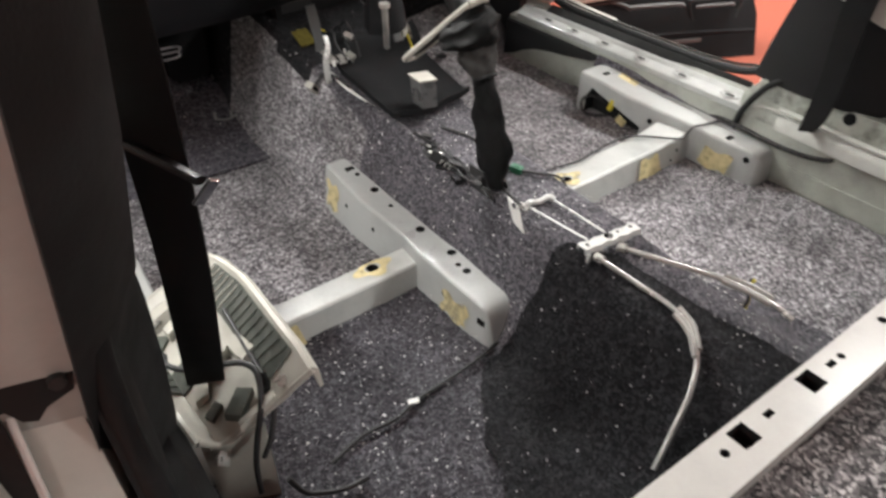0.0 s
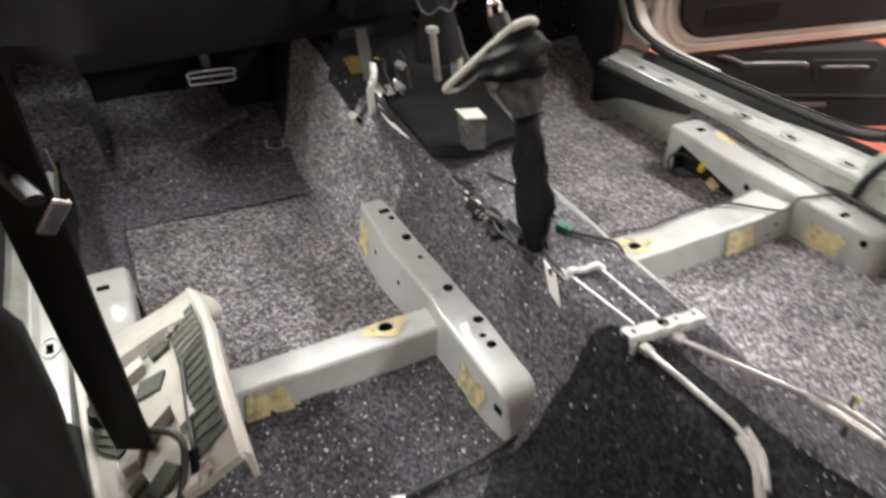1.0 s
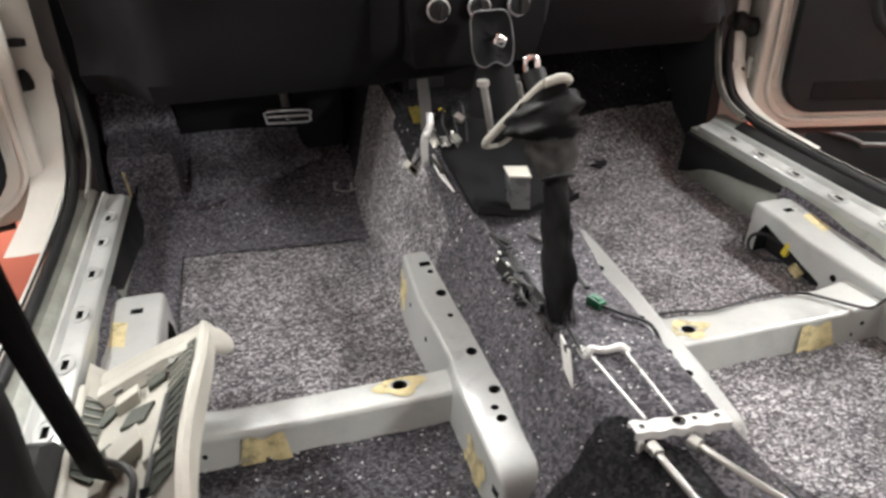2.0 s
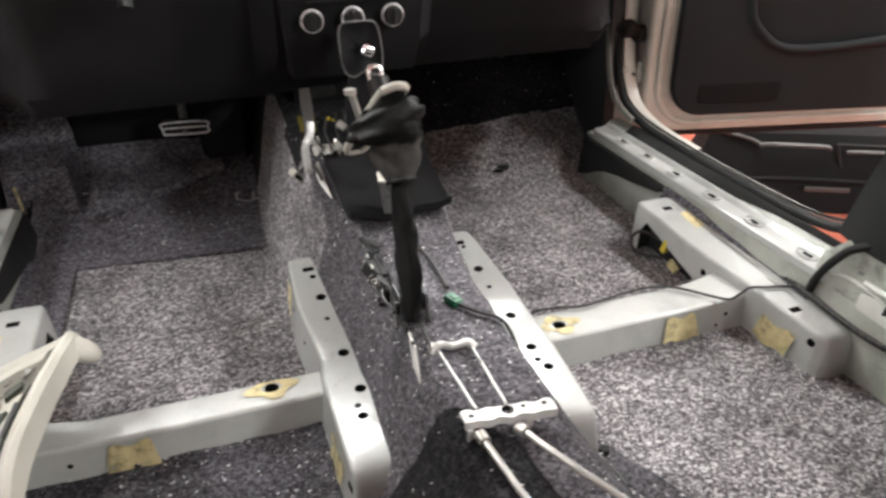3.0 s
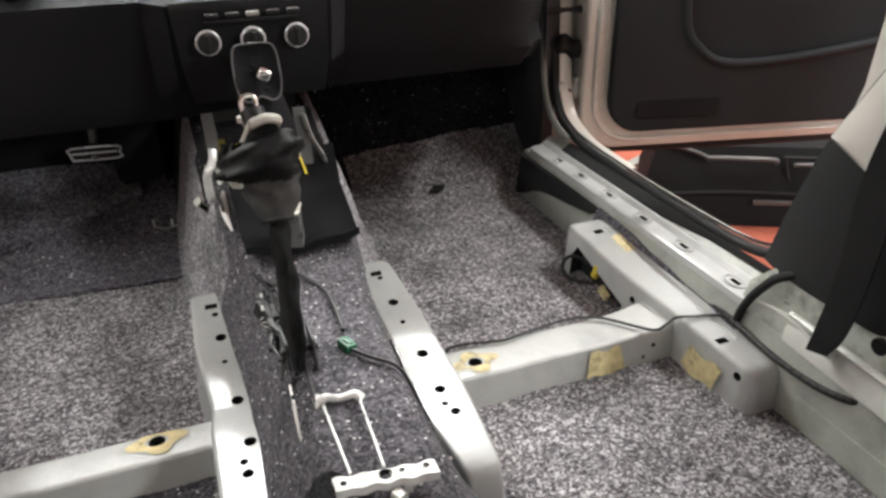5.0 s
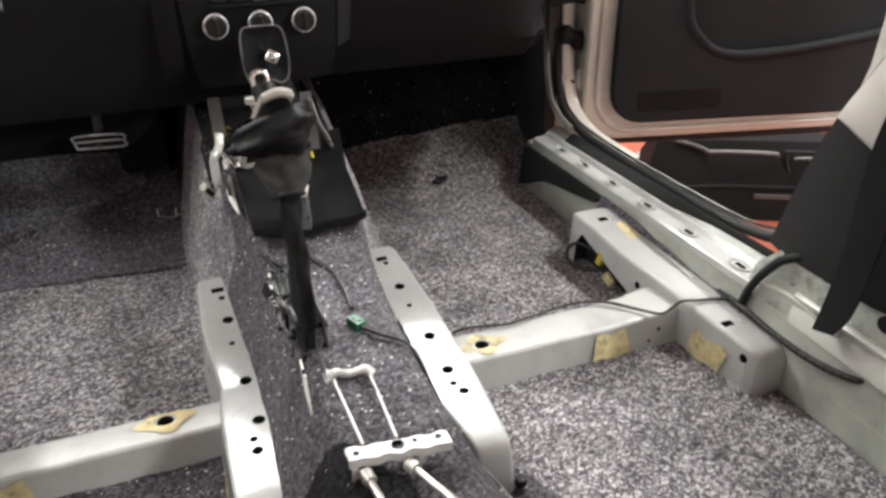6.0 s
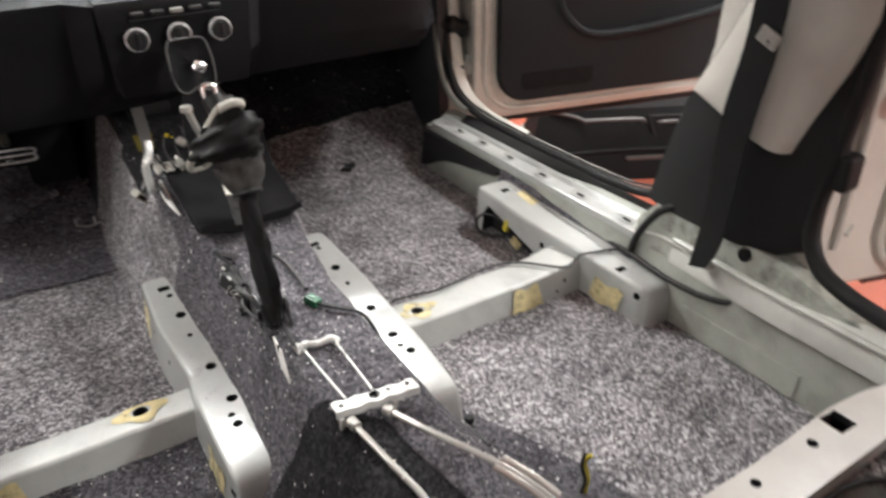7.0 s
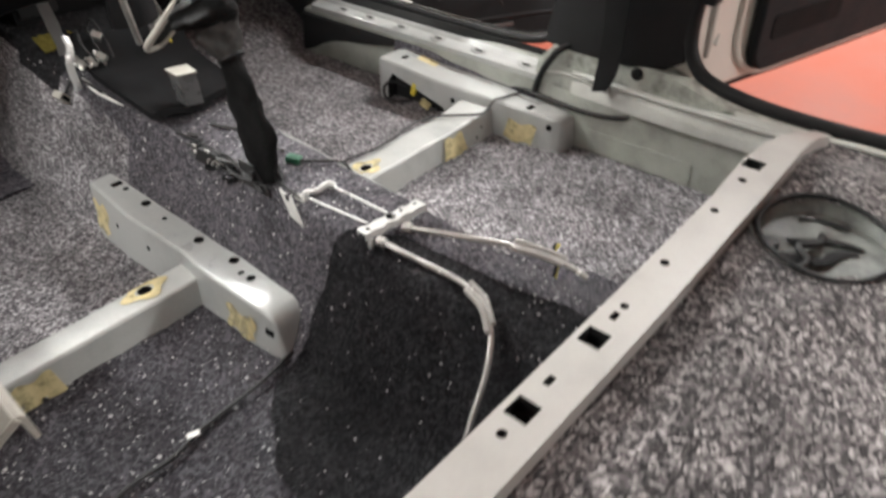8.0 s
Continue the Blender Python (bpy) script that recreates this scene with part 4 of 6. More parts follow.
def rear_crossbar():
    t = thing("rear_crossbar", (0, -0.02, 0.24), "white perforated steel bar across the edge of the rear floor", "crossbar", kind="structure")
    rings = []
    for x, y0, y1, z in ((-0.66, -0.056, 0.004, 0.258), (-0.3, -0.054, 0.004, 0.258), (0.0, -0.051, 0.006, 0.258), (0.25, -0.045, 0.010, 0.259), (0.37, -0.042, 0.018, 0.259), (0.44, -0.038, 0.016, 0.255), (0.50, -0.034, 0.010, 0.246), (0.56, -0.03, 0.002, 0.228), (0.64, -0.03, -0.005, 0.20)):
        rings.append([(x, y0, z - 0.022), (x, y0, z), (x, y1, z), (x, y1, z - 0.03)])
    bm = bevel(loft(rings), 0.003, 2, 28)
    sq = [block(x - 0.0135, x + 0.0135, y - 0.0135, y + 0.0135, 0.235, 0.29) for x, y in ((-0.207, -0.016), (-0.08, -0.015), (0.365, 0.0))]
    rd = [disc((x, y, 0.26), r, 0.03) for x, y, r in ((-0.242, -0.018, 0.0055), (0.014 - 0.03, -0.014, 0.005), (0.082, -0.011, 0.0058), (0.221, -0.008, 0.0055), (0.314, -0.005, 0.006), (-0.45, -0.02, 0.006), (-0.36, -0.02, 0.006))]
    sl = [block(x - 0.007, x + 0.007, -0.018, -0.010, 0.245, 0.28) for x in (-0.160, -0.037)]
    part("bar", cut(bm, sq + rd + sl), [BARCREAM, CAVITY], t)


rear_crossbar()


# ---- doors, all standing open ----
def door(name, s, hinge, along, label, length, rear=False):
    """An open door: u runs from the hinge outwards, w out of the inner face, z up."""
    d = Vector((along[0], along[1], 0)).normalized()
    n = Vector((d.y, -d.x, 0))
    if n.y > 0:
        n = -n
    o = Vector((hinge[0], hinge[1], 0))
    if s < 0:
        o.x, d.x, n.x = side_x(-1, o.x), -d.x, -n.x

    def at(u, w, z):
        return o + d * u + n * w + Vector((0, 0, z))

    def slab(outline, w0, w1, edge):
        b = loft([[at(u, w, z) for u, z in outline] for w in (w0, w1)])
        bmesh.ops.recalc_face_normals(b, faces=b.faces)
        return bevel(b, edge, 3, 40) if edge else b

    def rounded(u0, u1, z0, z1, r, k=6):
        pts = []
        for cu, cz, a0 in ((u0 + r, z0 + r, math.pi), (u1 - r, z0 + r, 1.5 * math.pi), (u1 - r, z1 - r, 0), (u0 + r, z1 - r, 0.5 * math.pi)):
            pts += [(cu + r * math.cos(a0 + 0.5 * math.pi * i / k), cz + r * math.sin(a0 + 0.5 * math.pi * i / k)) for i in range(k + 1)]
        return pts

    t = thing(name, at(0, 0, 0.12), label, "car door", "open car doors", "structure")
    L, zb = length, 0.155 if rear else 0.108
    u0, foot = (-0.10, 0.020) if rear else (-0.035, 0.050)
    part("door_shell", slab(rounded(u0, L, zb, 0.95, 0.10), -0.13, 0.0, 0.012), CREAM, t, "cream painted door shell")
    rim = rounded(0.030 if rear else u0 + 0.035, L - 0.02, zb + 0.5 * foot, 0.93, 0.10)
    part("shell_bead", tube([at(u, 0.002, z) for u, z in rim + rim[:1]], 0.008, 8, 1), CREAM, t)
    card = slab(rounded(0.065 if rear else 0.03, L - 0.04, zb + foot, 0.90, 0.05 if rear else 0.085), 0.001, 0.028, 0.008)
    z0, z1 = 0.40, 0.62
    hole = [(0.185, z1), (0.205, 0.43), (0.245, 0.365), (0.31, 0.326), (0.42, 0.322), (0.58, 0.338), (0.76, 0.370), (0.83, 0.42), (0.86, z1)]
    cutter = loft([[at(u, w, z) for u, z in hole] for w in (0.006, 0.05)])
    part("door_card", cut(card, [cutter], dark=False), [CARD, CARD], t, "dark plastic door card with a deep pocket")
    part("pocket_lip", tube([at(u, 0.022, z) for u, z in hole], 0.013, 12, 6), CARD, t)
    part("lower_grille", slab(rounded(0.10, 0.32, zb + 0.085, zb + 0.135, 0.012), 0.026, 0.0305, 0.002), TRAY, t, "black slotted grille")
    part("crease", tube([at(0.09, 0.028, 0.205), at(0.2, 0.028, 0.205), at(0.34, 0.028, 0.215)], 0.0016, 6, 4), CARD, t)
    part("weather_strip", tube([at(0.05, -0.02, zb - 0.004), at(0.3, -0.02, zb - 0.008), at(L - 0.1, -0.02, zb - 0.008)], 0.012, 8, 4), RUBBER, t, "black rubber strip under the door")
    if rear:
        part("edge_ridge", tube([at(-0.050, 0.002, 0.235), at(-0.050, 0.004, 0.5), at(-0.050, 0.002, 0.9)], 0.007, 8, 4), CREAM, t)
    # cable boot, hinge and check strap in the gap
    du = 0.0 if s > 0 or rear else 0.055
    def put(bm):
        for v in bm.verts:
            v.co = at(v.co.x + du, v.co.y, v.co.z)
        return bm
    part("cable_boot", put(tube([(-0.10, -0.075, 0.375), (-0.075, -0.06, 0.372), (-0.045, -0.05, 0.360), (-0.02, -0.05, 0.350)], lambda f: 0.026 - 0.007 * math.sin(9 * f) ** 2, 12, 6)), RUBBER, t, "black rubber cable boot")
    hinge = part("hinge", put(merge(block(-0.075, -0.005, -0.050, -0.038, 0.244, 0.274, 0.003), block(-0.085, -0.070, -0.070, -0.030, 0.238, 0.280, 0.003), block(-0.02, -0.004, -0.066, -0.030, 0.252, 0.288, 0.003))), JAMB, t, "painted door hinge")
    part("hinge_pin", put(rod((-0.040, -0.034, 0.238), (-0.040, -0.034, 0.292), 0.0075)), STEEL, hinge, "bare steel hinge pin")
    part("hinge_bolt", put(bevel(disc((-0.058, -0.034, 0.258), 0.0075, 0.012, 6, "Y"), 0.001, 1)), CABLE, hinge, "dark bolt head")
    part("check_strap", put(tube([(-0.12, -0.05, 0.452), (-0.07, -0.05, 0.455), (-0.02, -0.045, 0.455), (0.025, -0.03, 0.456)], lambda f: 0.0075 + 0.002 * math.sin(14 * f), 8, 5)), RUBBER, t, "black check strap")
    part("door_groove", tube([at(u0 + 0.055, 0.001, z) for z in (0.25, 0.45, 0.65, 0.88)], 0.004, 6, 3), CREAM, t)
    return t


door("door_1", 1, (0.835, 1.352), (0.972, -0.235), "open front door, cream frame with dark door card", 1.02)
door("door_2", -1, (0.835, 1.352), (0.972, -0.235), "open front door, cream frame with dark door card", 1.02)
door("door_3", 1, (0.79, 0.235), (0.95, -0.27), "open rear door, cream frame with dark door card", 0.95, True)
door("door_4", -1, (0.84, 0.235), (0.86, 0.16), "open rear door, cream frame with dark door card", 0.95)


# ---- dashboard ----
def dashboard():
    t = thing("dashboard", (0, 1.4, 0.27), "black plastic dashboard across the front of the cabin", "dashboard")
    rings = []
    for x in (-0.735, -0.70, -0.65, -0.6, -0.55, -0.45, -0.3, -0.18, -0.14, 0.14, 0.18, 0.3, 0.45, 0.54, 0.60, 0.64, 0.665):
        low = 0.335 if x < 0 else 0.365
        c = ease((0.19 - abs(x)) / 0.05)
        front = 1.22 - 0.07 * c + 0.16 * ease((-x - 0.56) / 0.13) + 0.10 * ease((x - 0.56) / 0.11)
        low_y = max(1.31, front + 0.06)
        prof = [(low_y, low), (low_y - 0.05, low + 0.05), (front + 0.03, 0.45), (front, 0.53), (front - 0.01, 0.575), (front + 0.05, 0.595), (front + 0.13, 0.64), (1.86, 0.76), (1.88, 0.45), (1.70, low + 0.06), (1.5, low + 0.01)]
        rings.append([(x, y, z) for y, z in prof])
    part("dash_body", bevel(loft(rings), 0.012, 2, 35), DASH, t)
    # centre stack with the heater knobs
    stack = loft([[(-0.135 + 0.01 * k, y, z) for k, y, z in ((0, 1.130, 0.580), (0, 1.118, 0.566), (0.6, 1.112, 0.47), (1.6, 1.13, 0.41), (1.6, 1.25, 0.40), (0, 1.25, 0.60))],
                  [(0.128 - 0.01 * k, y, z) for k, y, z in ((0, 1.130, 0.580), (0, 1.118, 0.566), (0.6, 1.112, 0.47), (1.6, 1.13, 0.41), (1.6, 1.25, 0.40), (0, 1.25, 0.60))]])
    p = part("control_panel", bevel(stack, 0.006, 2), TRAY, t, "black control panel with heater knobs")
    for x in (-0.082, -0.008, 0.066):
        ring = [(x + 0.0190 * math.cos(a), 1.096, 0.519 + 0.0190 * math.sin(a)) for a in (2 * math.pi * k / 28 for k in range(29))]
        part("knob_ring", tube(ring, 0.0021, 8, 1, up=(0, 1, 0)), BRIGHTRING, p, "chrome ring")
        part("knob", bevel(disc((x, 1.098, 0.519), 0.0172, 0.03, 28, "Y"), 0.003, 2), PLASTIC, p)
        part("knob_grip", block(x - 0.003, x + 0.003, 1.078, 1.086, 0.505, 0.533, 0.0015), PLASTIC, p)
    part("radio_slot", block(-0.085, 0.075, 1.108, 1.118, 0.545, 0.551, 0.002), CAVITY, p)
    for k in range(5):
        x = -0.07 + 0.034 * k
        part("button", block(x - 0.011, x + 0.011, 1.108, 1.118, 0.554, 0.562, 0.002), GREYPLASTIC if k == 2 else PLASTIC, p)
    # black panel across the dark void behind the pedals
    part("pedal_shroud", bevel(loft([[(x, 1.645, 0.150 + 0.012 * math.sin(9 * x)), (x, 1.63, 0.30), (x, 1.60, 0.42), (x, 1.66, 0.42), (x, 1.67, 0.150)] for x in (-0.60, -0.52, -0.44, -0.36, -0.28, -0.20, -0.165)]), 0.006, 2), TRAY, t, "black panel closing the dark void behind the pedals")
    part("pedal_box", bevel(loft([[(-0.318 + k, 1.56, z), (-0.208 - k, 1.56, z), (-0.205 - k, 1.66, z), (-0.322 + k, 1.66, z)] for k, z in ((0.018, 0.118), (0.004, 0.132), (0.0, 0.20), (0.0, 0.40))]), 0.008, 2), TRAY, t, "black pedal box")
    # padding hanging below the dash on the driver's side
    part("lower_cover", bevel(loft([[(x, 1.36 + 0.02 * abs(x + 0.4), 0.36), (x, 1.38, 0.315), (x, 1.50, 0.315), (x, 1.55, 0.36)] for x in (-0.56, -0.48, -0.40, -0.32, -0.28, -0.24, -0.20, -0.17)]), 0.01, 2), DASH, t, "black lower dashboard cover")
    return t


dashboard()


def steering_wheel():
    t = thing("steering_wheel", (-0.37, 1.13, 0.60), "black steering wheel with its rim over the column", "steering wheel")
    c, axis = Vector((-0.37, 1.03, 0.745)), Vector((0, -0.90, 0.43))
    e1 = Vector((1, 0, 0))
    e2 = axis.cross(e1).normalized()
    part("rim", tube([c + 0.185 * (math.cos(a) * e1 + math.sin(a) * e2) for a in (2 * math.pi * k / 40 for k in range(41))], 0.015, 12, 1), LEATHER, t, "leather rim")
    part("hub", bevel(disc((0, 0, 0), 0.065, 0.04, 24), 0.012, 3), PLASTIC, t)
    t.children[-1].data.transform(Matrix.Translation(c) @ axis.to_track_quat("Z", "Y").to_matrix().to_4x4())
    for a in (0.0, math.pi, -0.5 * math.pi):
        v = math.cos(a) * e1 + math.sin(a) * e2
        part("spoke", tube([c + 0.05 * v, c + 0.175 * v], 0.014, 8, 1, flat=0.5), PLASTIC, t)
    part("column", tube([c - axis * 0.03, c - axis * 0.3], 0.05, 14, 2), PLASTIC, t, "black column shroud")


steering_wheel()


def brake_pedal():
    t = thing("brake_pedal", (-0.343, 1.52, 0.21), "black brake pedal with a chrome-trimmed pad", "pedal")
    lean = Matrix.Translation((-0.343, 1.518, 0.221)) @ Matrix.Rotation(radians(32), 4, "X") @ Matrix.Rotation(radians(4), 4, "Y")
    part("pad", moved(block(-0.048, 0.048, -0.004, 0.010, -0.021, 0.021, 0.004), lean), RUBBER, t)
    loop = [(-0.047, -0.020), (0.047, -0.020), (0.050, 0.0), (0.046, 0.021), (-0.046, 0.021), (-0.050, 0.0), (-0.047, -0.020)]
    part("trim_ring", moved(tube([(x, -0.005, z) for x, z in loop], 0.0026, 8, 3, up=(0, 1, 0)), lean), BRIGHTRING, t, "chrome trim ring")
    part("trim_bar", moved(rod((-0.046, -0.006, 0.004), (0.046, -0.006, 0.004), 0.0024), lean), BRIGHTRING, t)
    part("stud", moved(bevel(block(-0.007, 0.007, -0.007, -0.003, -0.018, -0.008), 0.001, 1), lean), CHROME, t)
    part("arm", tube([(-0.343, 1.53, 0.22), (-0.345, 1.60, 0.30), (-0.35, 1.62, 0.45)], 0.010, 8), STEEL, t)


brake_pedal()


# ---- gear lever, hand brake and console hardware on the tunnel ----
def gear_lever():
    t = thing("gear_lever", (0.0, 0.98, 0.26), "black gear lever with chrome detail on its base plate", "gear lever")

    def tray(u, v):
        x = -0.090 + 0.184 * u + 0.012 * u * v
        y = 0.838 + 0.02 * u + (0.30 - 0.08 * u) * v
        z = 0.232 - 0.006 * u + 0.035 * v + 0.05 * ease((v - 0.72) / 0.28) + 0.014 * (2 * u - 1) ** 2 + 0.016 * math.exp(-(v / 0.05) ** 2)
        return Vector((x, y, z + 0.003 * math.sin(12 * u) * (1 - v)))
    part("base_plate", sheet(24, 20, tray, 0.012), TRAY, t, "black plastic shifter tray")
    bx = bevel(loft([[(-0.030, 0.848, 0.245), (-0.002, 0.838, 0.245), (0.008, 0.886, 0.24), (-0.022, 0.896, 0.24)], [(-0.036, 0.845, 0.303), (-0.006, 0.834, 0.303), (0.006, 0.884, 0.297), (-0.026, 0.896, 0.297)]]), 0.002, 2)
    part("relay_box", bx, BOXPLASTIC, t, "dark glossy plastic box with a pale lid")
    part("box_lid", loft([[(-0.038, 0.843, 0.304), (-0.005, 0.831, 0.304), (0.009, 0.886, 0.298), (-0.028, 0.899, 0.298)], [(-0.038, 0.843, 0.307), (-0.005, 0.831, 0.307), (0.009, 0.886, 0.301), (-0.028, 0.899, 0.301)]]), IVORY, t, "pale lid")
    part("shaft", tube([(-0.01, 1.03, 0.36), (-0.012, 1.01, 0.43), (-0.014, 1.0, 0.48)], 0.007, 10), STEEL, t)
    k = part("knob", moved(block(-0.021, 0.021, -0.018, 0.018, -0.030, 0.030, 0.012, 4), Matrix.Translation((-0.016, 1.018, 0.495)) @ Matrix.Rotation(radians(-20), 4, "X")), PLASTIC, t, "black gear knob")
    part("chrome_insert", moved(block(-0.011, 0.011, -0.006, 0.006, -0.010, 0.010, 0.0055, 4), Matrix.Translation((-0.012, 0.974, 0.488)) @ Matrix.Rotation(0.5, 4, "Y")), CHROME, k, "chrome insert")
    loop = [(-0.021 + dx, y, z) for dx, y, z in ((0.0, 1.0, 0.532), (-0.030, 1.0, 0.527), (-0.036, 0.985, 0.490), (-0.032, 0.975, 0.457), (-0.018, 0.968, 0.448), (0.0, 0.966, 0.456), (0.018, 0.968, 0.448), (0.032, 0.975, 0.457), (0.036, 0.985, 0.490), (0.030, 1.0, 0.527), (0.0, 1.0, 0.532))]
    inside = [Vector(q) for q in smooth_path(loop, 4)]
    hub = Vector((-0.021, 0.990, 0.492))
    part("gaiter_sheet", loft([[q.lerp(hub, f) + Vector((0, 0.006 * math.sin(math.pi * f) + 0.004 * noise.noise((q.x * 60, f * 3, q.z * 60)), 0)) for q in inside] for f in (0.0, 0.25, 0.5, 0.75, 0.97)], closed=False), TRAY, t, "black leather drawn over the clip")
    part("gaiter_clip", tube(loop, 0.0014, 8, 6), SILVER, t, "grey clip of the gaiter")
    part("gaiter", loft([[(-0.012 + r * math.cos(a) * (1 + 0.12 * math.sin(5 * a + 9 * z)), 1.0 + r * math.sin(a), z) for a in (2 * math.pi * k / 20 for k in range(20))] for r, z in ((0.042, 0.36), (0.038, 0.40), (0.030, 0.435), (0.022, 0.465))]), TRAY, t, "black rubber boot")


gear_lever()


def hand_brake():
    t = thing("hand_brake", (-0.055, 0.56, 0.20), "raised hand brake lever with its leather gaiter pulled up", "hand brake")
    spine = smooth_path([(-0.060, 0.585, 0.208), (-0.060, 0.592, 0.250), (-0.060, 0.602, 0.31), (-0.059, 0.612, 0.35), (-0.058, 0.620, 0.385), (-0.057, 0.630, 0.42)], 4)
    girth = smooth_path([(0.008, 0.018, 0), (0.012, 0.037, 0), (0.0125, 0.042, 0), (0.0125, 0.035, 0), (0.012, 0.025, 0), (0.012, 0.016, 0)], 4)
    rings = []
    for i, (p, q) in enumerate(zip(spine, girth)):
        row = []
        for k in range(20):
            a = 2 * math.pi * k / 20
            crumple = 1 + 0.34 * noise.noise((1.6 * math.cos(a), 1.6 * math.sin(a), 0.45 * i)) + 0.07 * math.sin(3 * a + 0.9 * i)
            row.append((p.x + q.x * crumple * math.cos(a), p.y + q.y * crumple * math.sin(a), p.z - 0.35 * q.y * math.sin(a)))
        rings.append(row)
    part("sleeve", loft(rings), LEATHER, t, "black leather lever sleeve", smooth=60)
    part("grip", tube([(-0.052, 0.635, 0.42), (-0.058, 0.68, 0.485), (-0.063, 0.70, 0.515)], 0.015, 12), PLASTIC, t, "black grip")
    u = [(-0.073, 0.699, 0.515), (-0.074, 0.702, 0.528), (-0.067, 0.704, 0.532), (-0.058, 0.704, 0.530), (-0.057, 0.700, 0.517)]
    part("button", tube(u, 0.0033, 8, 4), CHROME, t, "chrome release button")
    ring = [(-0.069, 0.642, 0.517), (-0.055, 0.635, 0.523), (-0.042, 0.640, 0.519), (-0.042, 0.66, 0.504), (-0.054, 0.735, 0.44), (-0.066, 0.795, 0.388), (-0.079, 0.803, 0.380), (-0.094, 0.797, 0.386), (-0.086, 0.73, 0.443), (-0.072, 0.66, 0.504), (-0.069, 0.642, 0.517)]
    part("gaiter_ring", tube(ring, 0.0058, 8, 4), IVORY, t, "ivory plastic gaiter ring")
    path = smooth_path(ring[:-1] + ring[:1], 5)[:-1]
    low = Vector((-0.058, 0.620, 0.402))
    # sack of leather: centre, half width, half depth
    sack = [(-0.058, 0.648, 0.498, 0.020, 0.014), (-0.061, 0.652, 0.492, 0.036, 0.026), (-0.065, 0.653, 0.480, 0.044, 0.034), (-0.066, 0.651, 0.468, 0.044, 0.035), (-0.064, 0.647, 0.456, 0.038, 0.030),
            (-0.061, 0.642, 0.446, 0.034, 0.027), (-0.059, 0.636, 0.432, 0.032, 0.025), (-0.058, 0.629, 0.416, 0.027, 0.022), (-0.058, 0.622, 0.402, 0.0190, 0.0185)]
    centre = smooth_path([q[:3] for q in sack], 4)
    sizes = smooth_path([(q[3], q[4], 0) for q in sack], 4)
    rows = []
    for i, (c, q) in enumerate(zip(centre, sizes)):
        f = i / (len(centre) - 1)
        row = []
        for k in range(32):
            a = 2 * math.pi * k / 32
            fold = 1 + math.sin(math.pi * f) * (0.10 * math.sin(21 * f + 2.6 * math.cos(a + 0.5)) + 0.09 * abs(math.sin(2.5 * a - 6 * f)) + 0.40 * noise.noise((1.8 * math.cos(a), 1.8 * math.sin(a), 6 * f)) + 0.14 * noise.noise((5 * math.cos(a), 5 * math.sin(a), 15 * f)))
            dx, dy = q.x * fold * math.cos(a), q.y * fold * math.sin(a)
            row.append(c + Vector((dx, dy, 0.30 * dx * (1 - f) - 0.25 * dy)))
        rows.append(row)
    g = part("gaiter", loft(rows), [LEATHER, LINING], t, "black creased leather gaiter with its grey lining below", smooth=60)
    for poly in g.data.polygons:
        poly.material_index = 1 if poly.center.z < 0.452 + 0.25 * (poly.center.x + 0.058) + 0.006 * math.sin(60 * poly.center.x) else 0
    # leather hanging from the ring into the sack
    rows = []
    for f in [k / 6 for k in range(7)]:
        row = []
        for j, p in enumerate(path):
            a = -0.75 * math.pi + 2 * math.pi * j / len(path)
            row.append(p.lerp(Vector((-0.061 + 0.036 * math.cos(a), 0.654 + 0.030 * math.sin(a), 0.484)), f) + Vector((0, 0.01, -0.012)) * math.sin(math.pi * f))
        rows.append(row)
    part("skirt", loft(rows, caps=False), LEATHER, t, smooth=60)
    part("tie", tube([low + Vector((0.0175 * math.cos(a), 0.0195 * math.sin(a), -0.010 * math.sin(a))) for a in (2 * math.pi * k / 14 for k in range(15))], 0.0035, 6, 1), RUBBER, t)
    # pivot plates and ratchet at the foot
    part("pivot_plate", bevel(loft([[(-0.074, 0.57, 0.19), (-0.074, 0.64, 0.19), (-0.074, 0.64, 0.235), (-0.074, 0.60, 0.235)], [(-0.071, 0.57, 0.19), (-0.071, 0.64, 0.19), (-0.071, 0.64, 0.235), (-0.071, 0.60, 0.235)]]), 0.001, 1), CABLE, t)
    part("pivot_plate", bevel(loft([[(-0.040, 0.57, 0.19), (-0.040, 0.64, 0.19), (-0.040, 0.64, 0.24), (-0.040, 0.59, 0.24)], [(-0.037, 0.57, 0.19), (-0.037, 0.64, 0.19), (-0.037, 0.64, 0.24), (-0.037, 0.59, 0.24)]]), 0.001, 1), CABLE, t)
    part("pivot_bolt", rod((-0.080, 0.602, 0.222), (-0.032, 0.602, 0.222), 0.005), CABLE, t)
    # ratchet, switch and leads in a black tangle beside the foot
    rng = random.Random(11)
    part("ratchet_plate", bevel(loft([[(x, 0.65, 0.196), (x, 0.765, 0.204), (x, 0.775, 0.220), (x, 0.735, 0.228), (x, 0.690, 0.224), (x, 0.65, 0.218)] for x in (-0.080, -0.076)]), 0.001, 1), TRAY, t, "black ratchet plate")
    part("switch", moved(block(-0.010, 0.010, -0.020, 0.020, -0.011, 0.011, 0.003), Matrix.Translation((-0.083, 0.712, 0.216)) @ Euler((0.2, 0.3, 0.4)).to_matrix().to_4x4()), RUBBER, t, "black switch")
    for k in range(9):
        x, y, r = rng.uniform(-0.086, -0.066), rng.uniform(0.65, 0.785), rng.uniform(0.004, 0.007)
